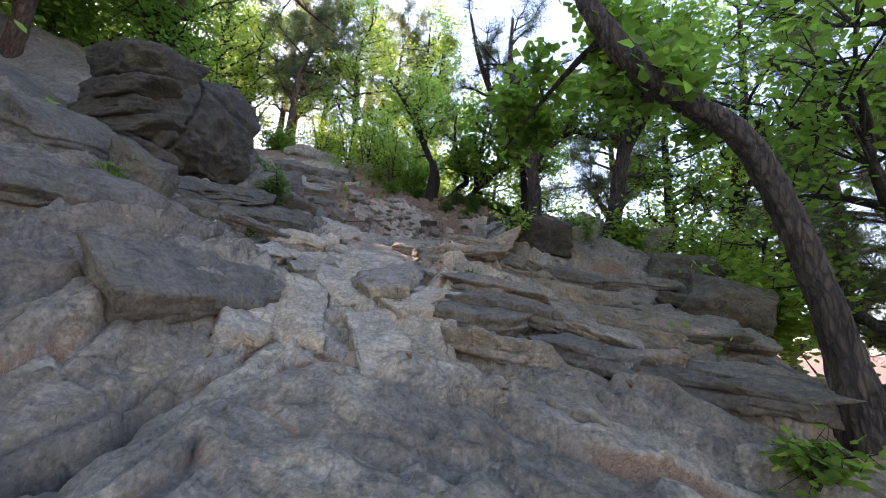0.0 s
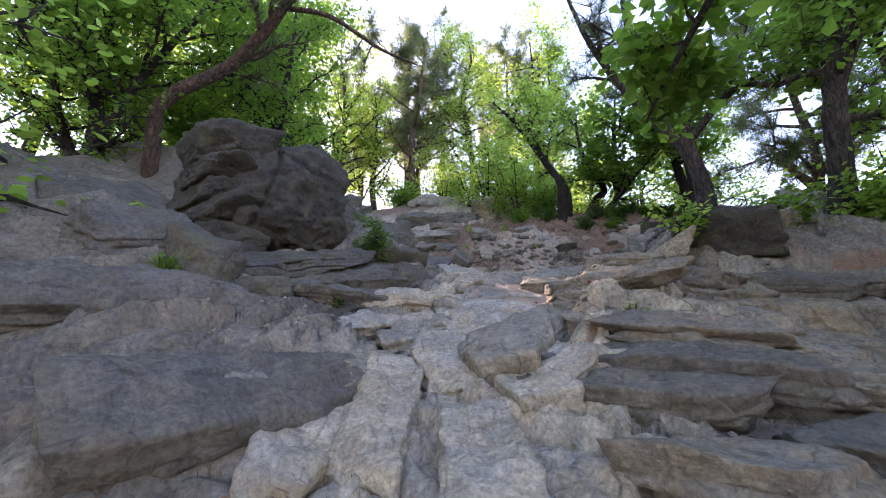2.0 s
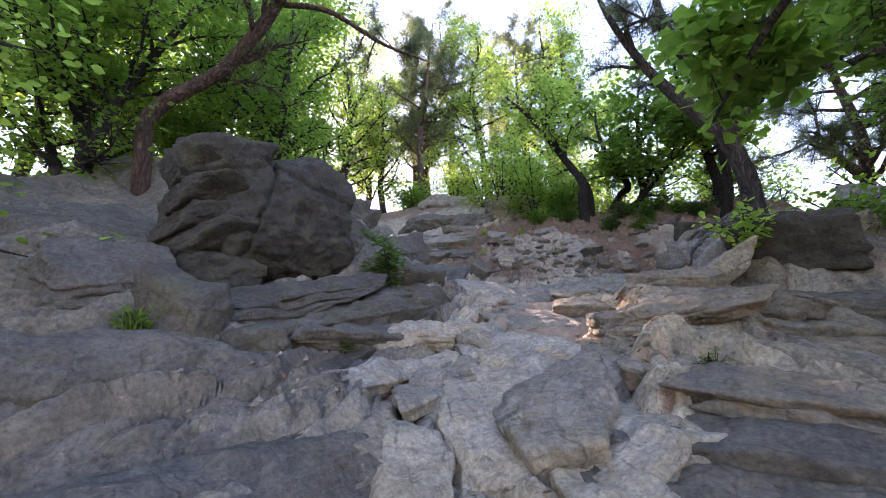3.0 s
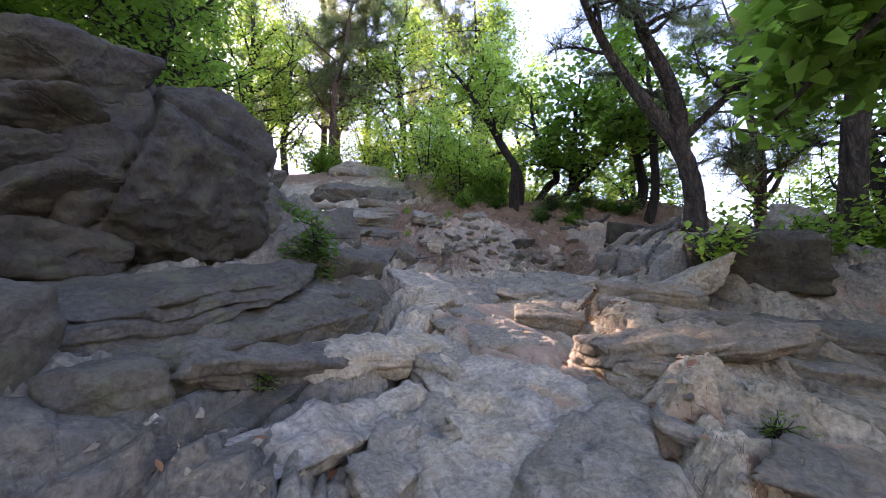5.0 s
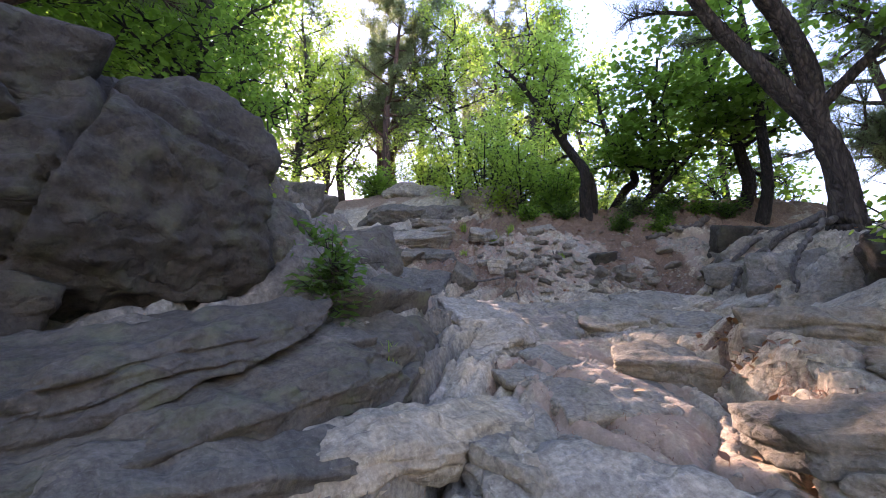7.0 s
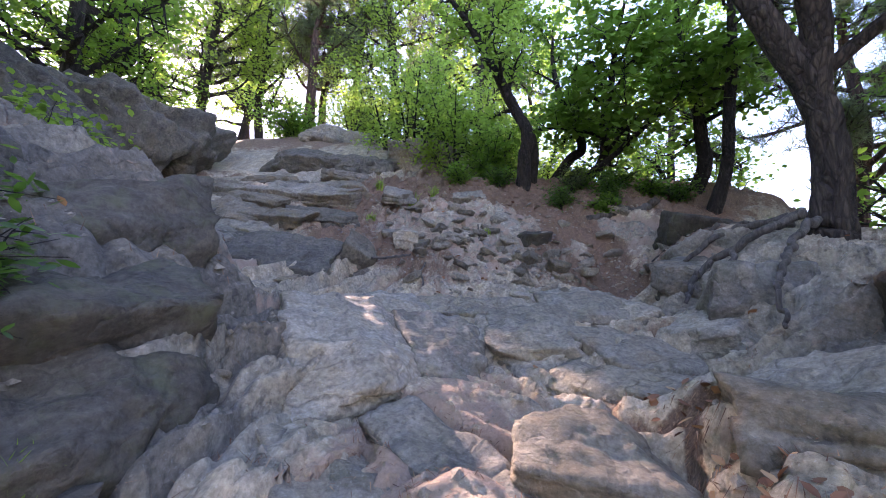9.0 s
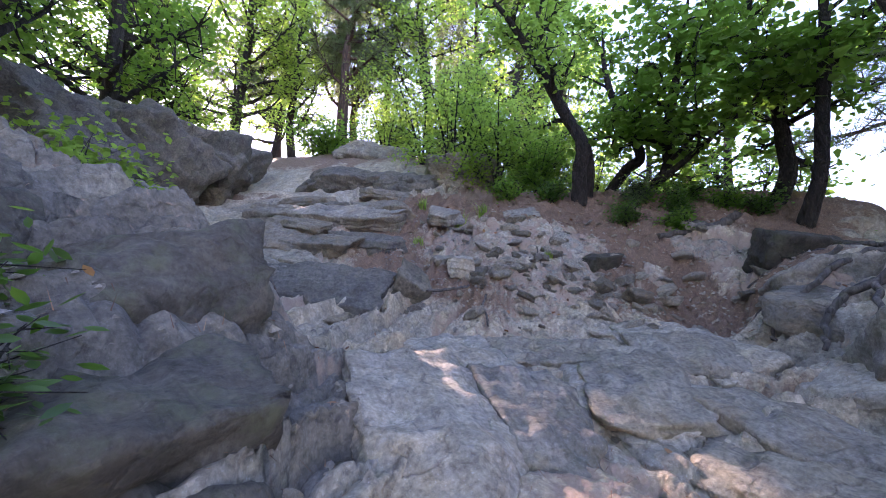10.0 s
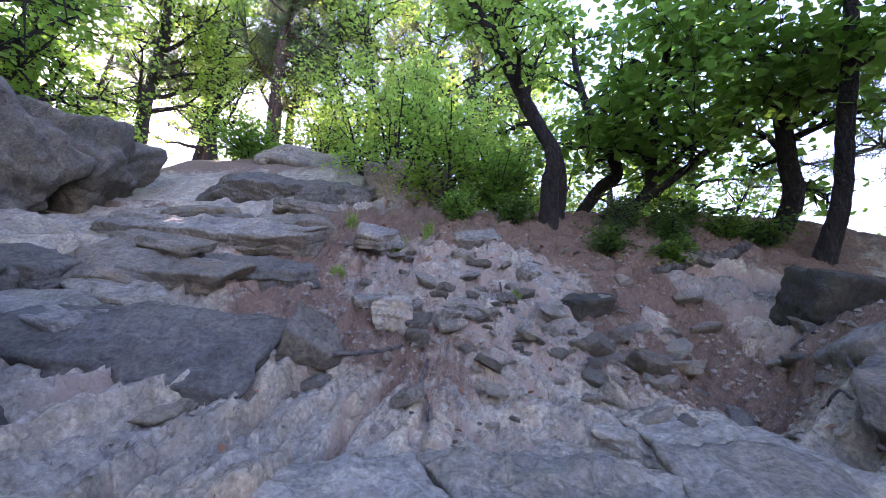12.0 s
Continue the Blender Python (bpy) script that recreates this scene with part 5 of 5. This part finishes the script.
shrub("glossy_shrub", (-3.02, 7.05, 3.42), 0.58, 0.27, LEAF_DARK, "glossy-leaved shrub rooted at the foot of the boulder", 1, 12, 2, 0.09, "slim", 0.05)
shrub("glossy_shrub", (-3.5, 7.35, 3.85), 0.42, 0.25, LEAF_DARK, "glossy-leaved shrub against the rock wall", 2, 9, 2, 0.1, "slim", 0.05)
shrub("ledge_shrub", (1.25, 8.05, 3.75), 0.42, 0.5, LEAF_BRIGHT, "light green shrub spreading over the ledge", 3, 5, 1, 0.1, "oval", 0.05, (-0.1, -0.2))
shrub("ledge_shrub", (2.6, 8.6, 3.75), 0.6, 0.5, LEAF_OAK, "green shrub behind the ledge rocks", 4, 9, 2, 0.1)
shrub("bank_shrub", (3.9, 9.0, 3.7), 0.9, 0.5, LEAF_BRIGHT, "light green shrub among the edge rocks", 5, 14, 3, 0.1)
shrub("crest_shrub", (-1.4, 15.1, 6.6), 1.0, 0.7, LEAF_OAK, "green undergrowth on the crest", 9, 20, 4, 0.07, "oval", 0.1)
shrub("low_shrub", (0.15, 13.75, 6.0), 0.45, 0.3, NEEDLE, "small grey-green juniper-like shrub in the litter", 10, 14, 5, 0.04, "slim", 0.06)
shrub("low_shrub", (0.75, 13.5, 5.75), 0.35, 0.4, LEAF_DARK, "small dark green shrub on the crest bank", 11, 14, 4, 0.045, "oval", 0.06)
shrub("low_shrub", (-0.1, 13.3, 5.6), 0.3, 0.3, LEAF_DARK, "small dark green shrub in the litter", 14, 12, 4, 0.04, "oval", 0.06)
shrub("foreground_shrub", (2.2, 2.75, 0.98), 0.22, 0.3, LEAF_OAK, "light-leaved seedling near a trunk foot", 12, 7, 1, 0.09, "oval", 0.05)
shrub("ledge_herb", (-2.62, 5.5, 2.62), 0.06, 0.05, LEAF_OAK, "small green herb in a ledge crack", 13, 4, 1, 0.04, "slim", 0.02, category="herb")
shrub("ledge_herb", (0.25, 5.62, 2.38), 0.07, 0.08, LEAF_OAK, "small green herb in a ledge crack", 15, 4, 1, 0.04, "slim", 0.02, category="herb")
shrub("bank_herb", (-3.55, 4.25, 2.62), 0.2, 0.15, LEAF_OAK, "bright green herb beside a broken block", 16, 7, 1, 0.06, "oval", 0.04, category="herb")
for k, (x, y, h) in enumerate(((-3.5, 4.2, 0.22), (-2.55, 7.0, 0.15), (-2.4, 13.6, 0.3), (-2.75, 13.3, 0.28), (-1.9, 14.3, 0.35), (-1.3, 14.2, 0.3), (-3.3, 12.6, 0.15), (-1.35, 12.3, 0.12), (-3.6, 13.9, 0.25))):
    tuft((x, y, top(x, y)), h, 60 + k, "thin green grass tuft in a rock crack", LEAF_BRIGHT)
for k, (x, y, h, w) in enumerate(((-8.0, 18.5, 1.3, 1.5), (-11.5, 17.5, 1.5, 1.6), (-6.2, 20.5, 1.6, 1.8), (-3.0, 18.0, 2.0, 1.8), (5.0, 6.6, 1.4, 0.9), (5.2, 8.2, 1.6, 1.0), (-8.6, 8.0, 1.4, 1.2), (-10.0, 9.5, 2.0, 1.5), (-7.2, 10.4, 1.2, 1.0))):
    shrub("undergrowth", (x, y, ground_z(x, y)), h, w, LEAF_BRIGHT if k % 3 else LEAF_OAK, "green understorey shrub in the wood", 80 + k, 20, 4, 0.11, "oval", 0.25)


def fallen_leaves(count, seed):
    """Dry brown leaves gathered in the gully beside the ledge and thinly elsewhere."""
    r = np.random.RandomState(seed)
    gully = r.uniform(size=count) < 0.45
    x = np.where(gully, r.normal(-0.2, 0.12, count), r.uniform(-3.5, 2.2, count))
    y = np.where(gully, r.uniform(5.6, 8.6, count), r.uniform(3, 14.2, count))
    z = surface(x, y)[0] + 0.012
    return leaves_mesh("fallen_leaves", np.stack([x, y, z], -1), 0.07, "oval", r, droop=-0.15, spread=0.0, flat=0.25)


m_dry, nt, bs = material("dry_leaf")
geo = nt.nodes.new("ShaderNodeNewGeometry")
nt.links.new(ramp(nt, geo.outputs["Random Per Island"], [(0, (0.12, 0.05, 0.025)), (0.6, (0.32, 0.14, 0.06)), (1, (0.5, 0.32, 0.16))]), bs.inputs["Base Color"])
bs.inputs["Roughness"].default_value = 0.7
thing("fallen_leaves", fallen_leaves(520, 4), m_dry, "dry russet leaves fallen in the rock gully", "leaves", kind="stuff")

for k, (x, y, h, w) in enumerate(((0.35, 13.95, 0.4, 0.4), (1.0, 13.9, 0.35, 0.45), (1.5, 13.75, 0.3, 0.4), (1.95, 13.6, 0.35, 0.35), (0.6, 13.2, 0.22, 0.25), (-1.2, 14.1, 0.4, 0.35), (-2.0, 14.2, 0.45, 0.4))):
    shrub("crest_plant", (x, y, top(x, y)), h, w, LEAF_DARK if k % 2 else LEAF_OAK, "low green plant in the litter of the crest", 120 + k, 11, 2, 0.06, "oval", 0.06, category="plant")
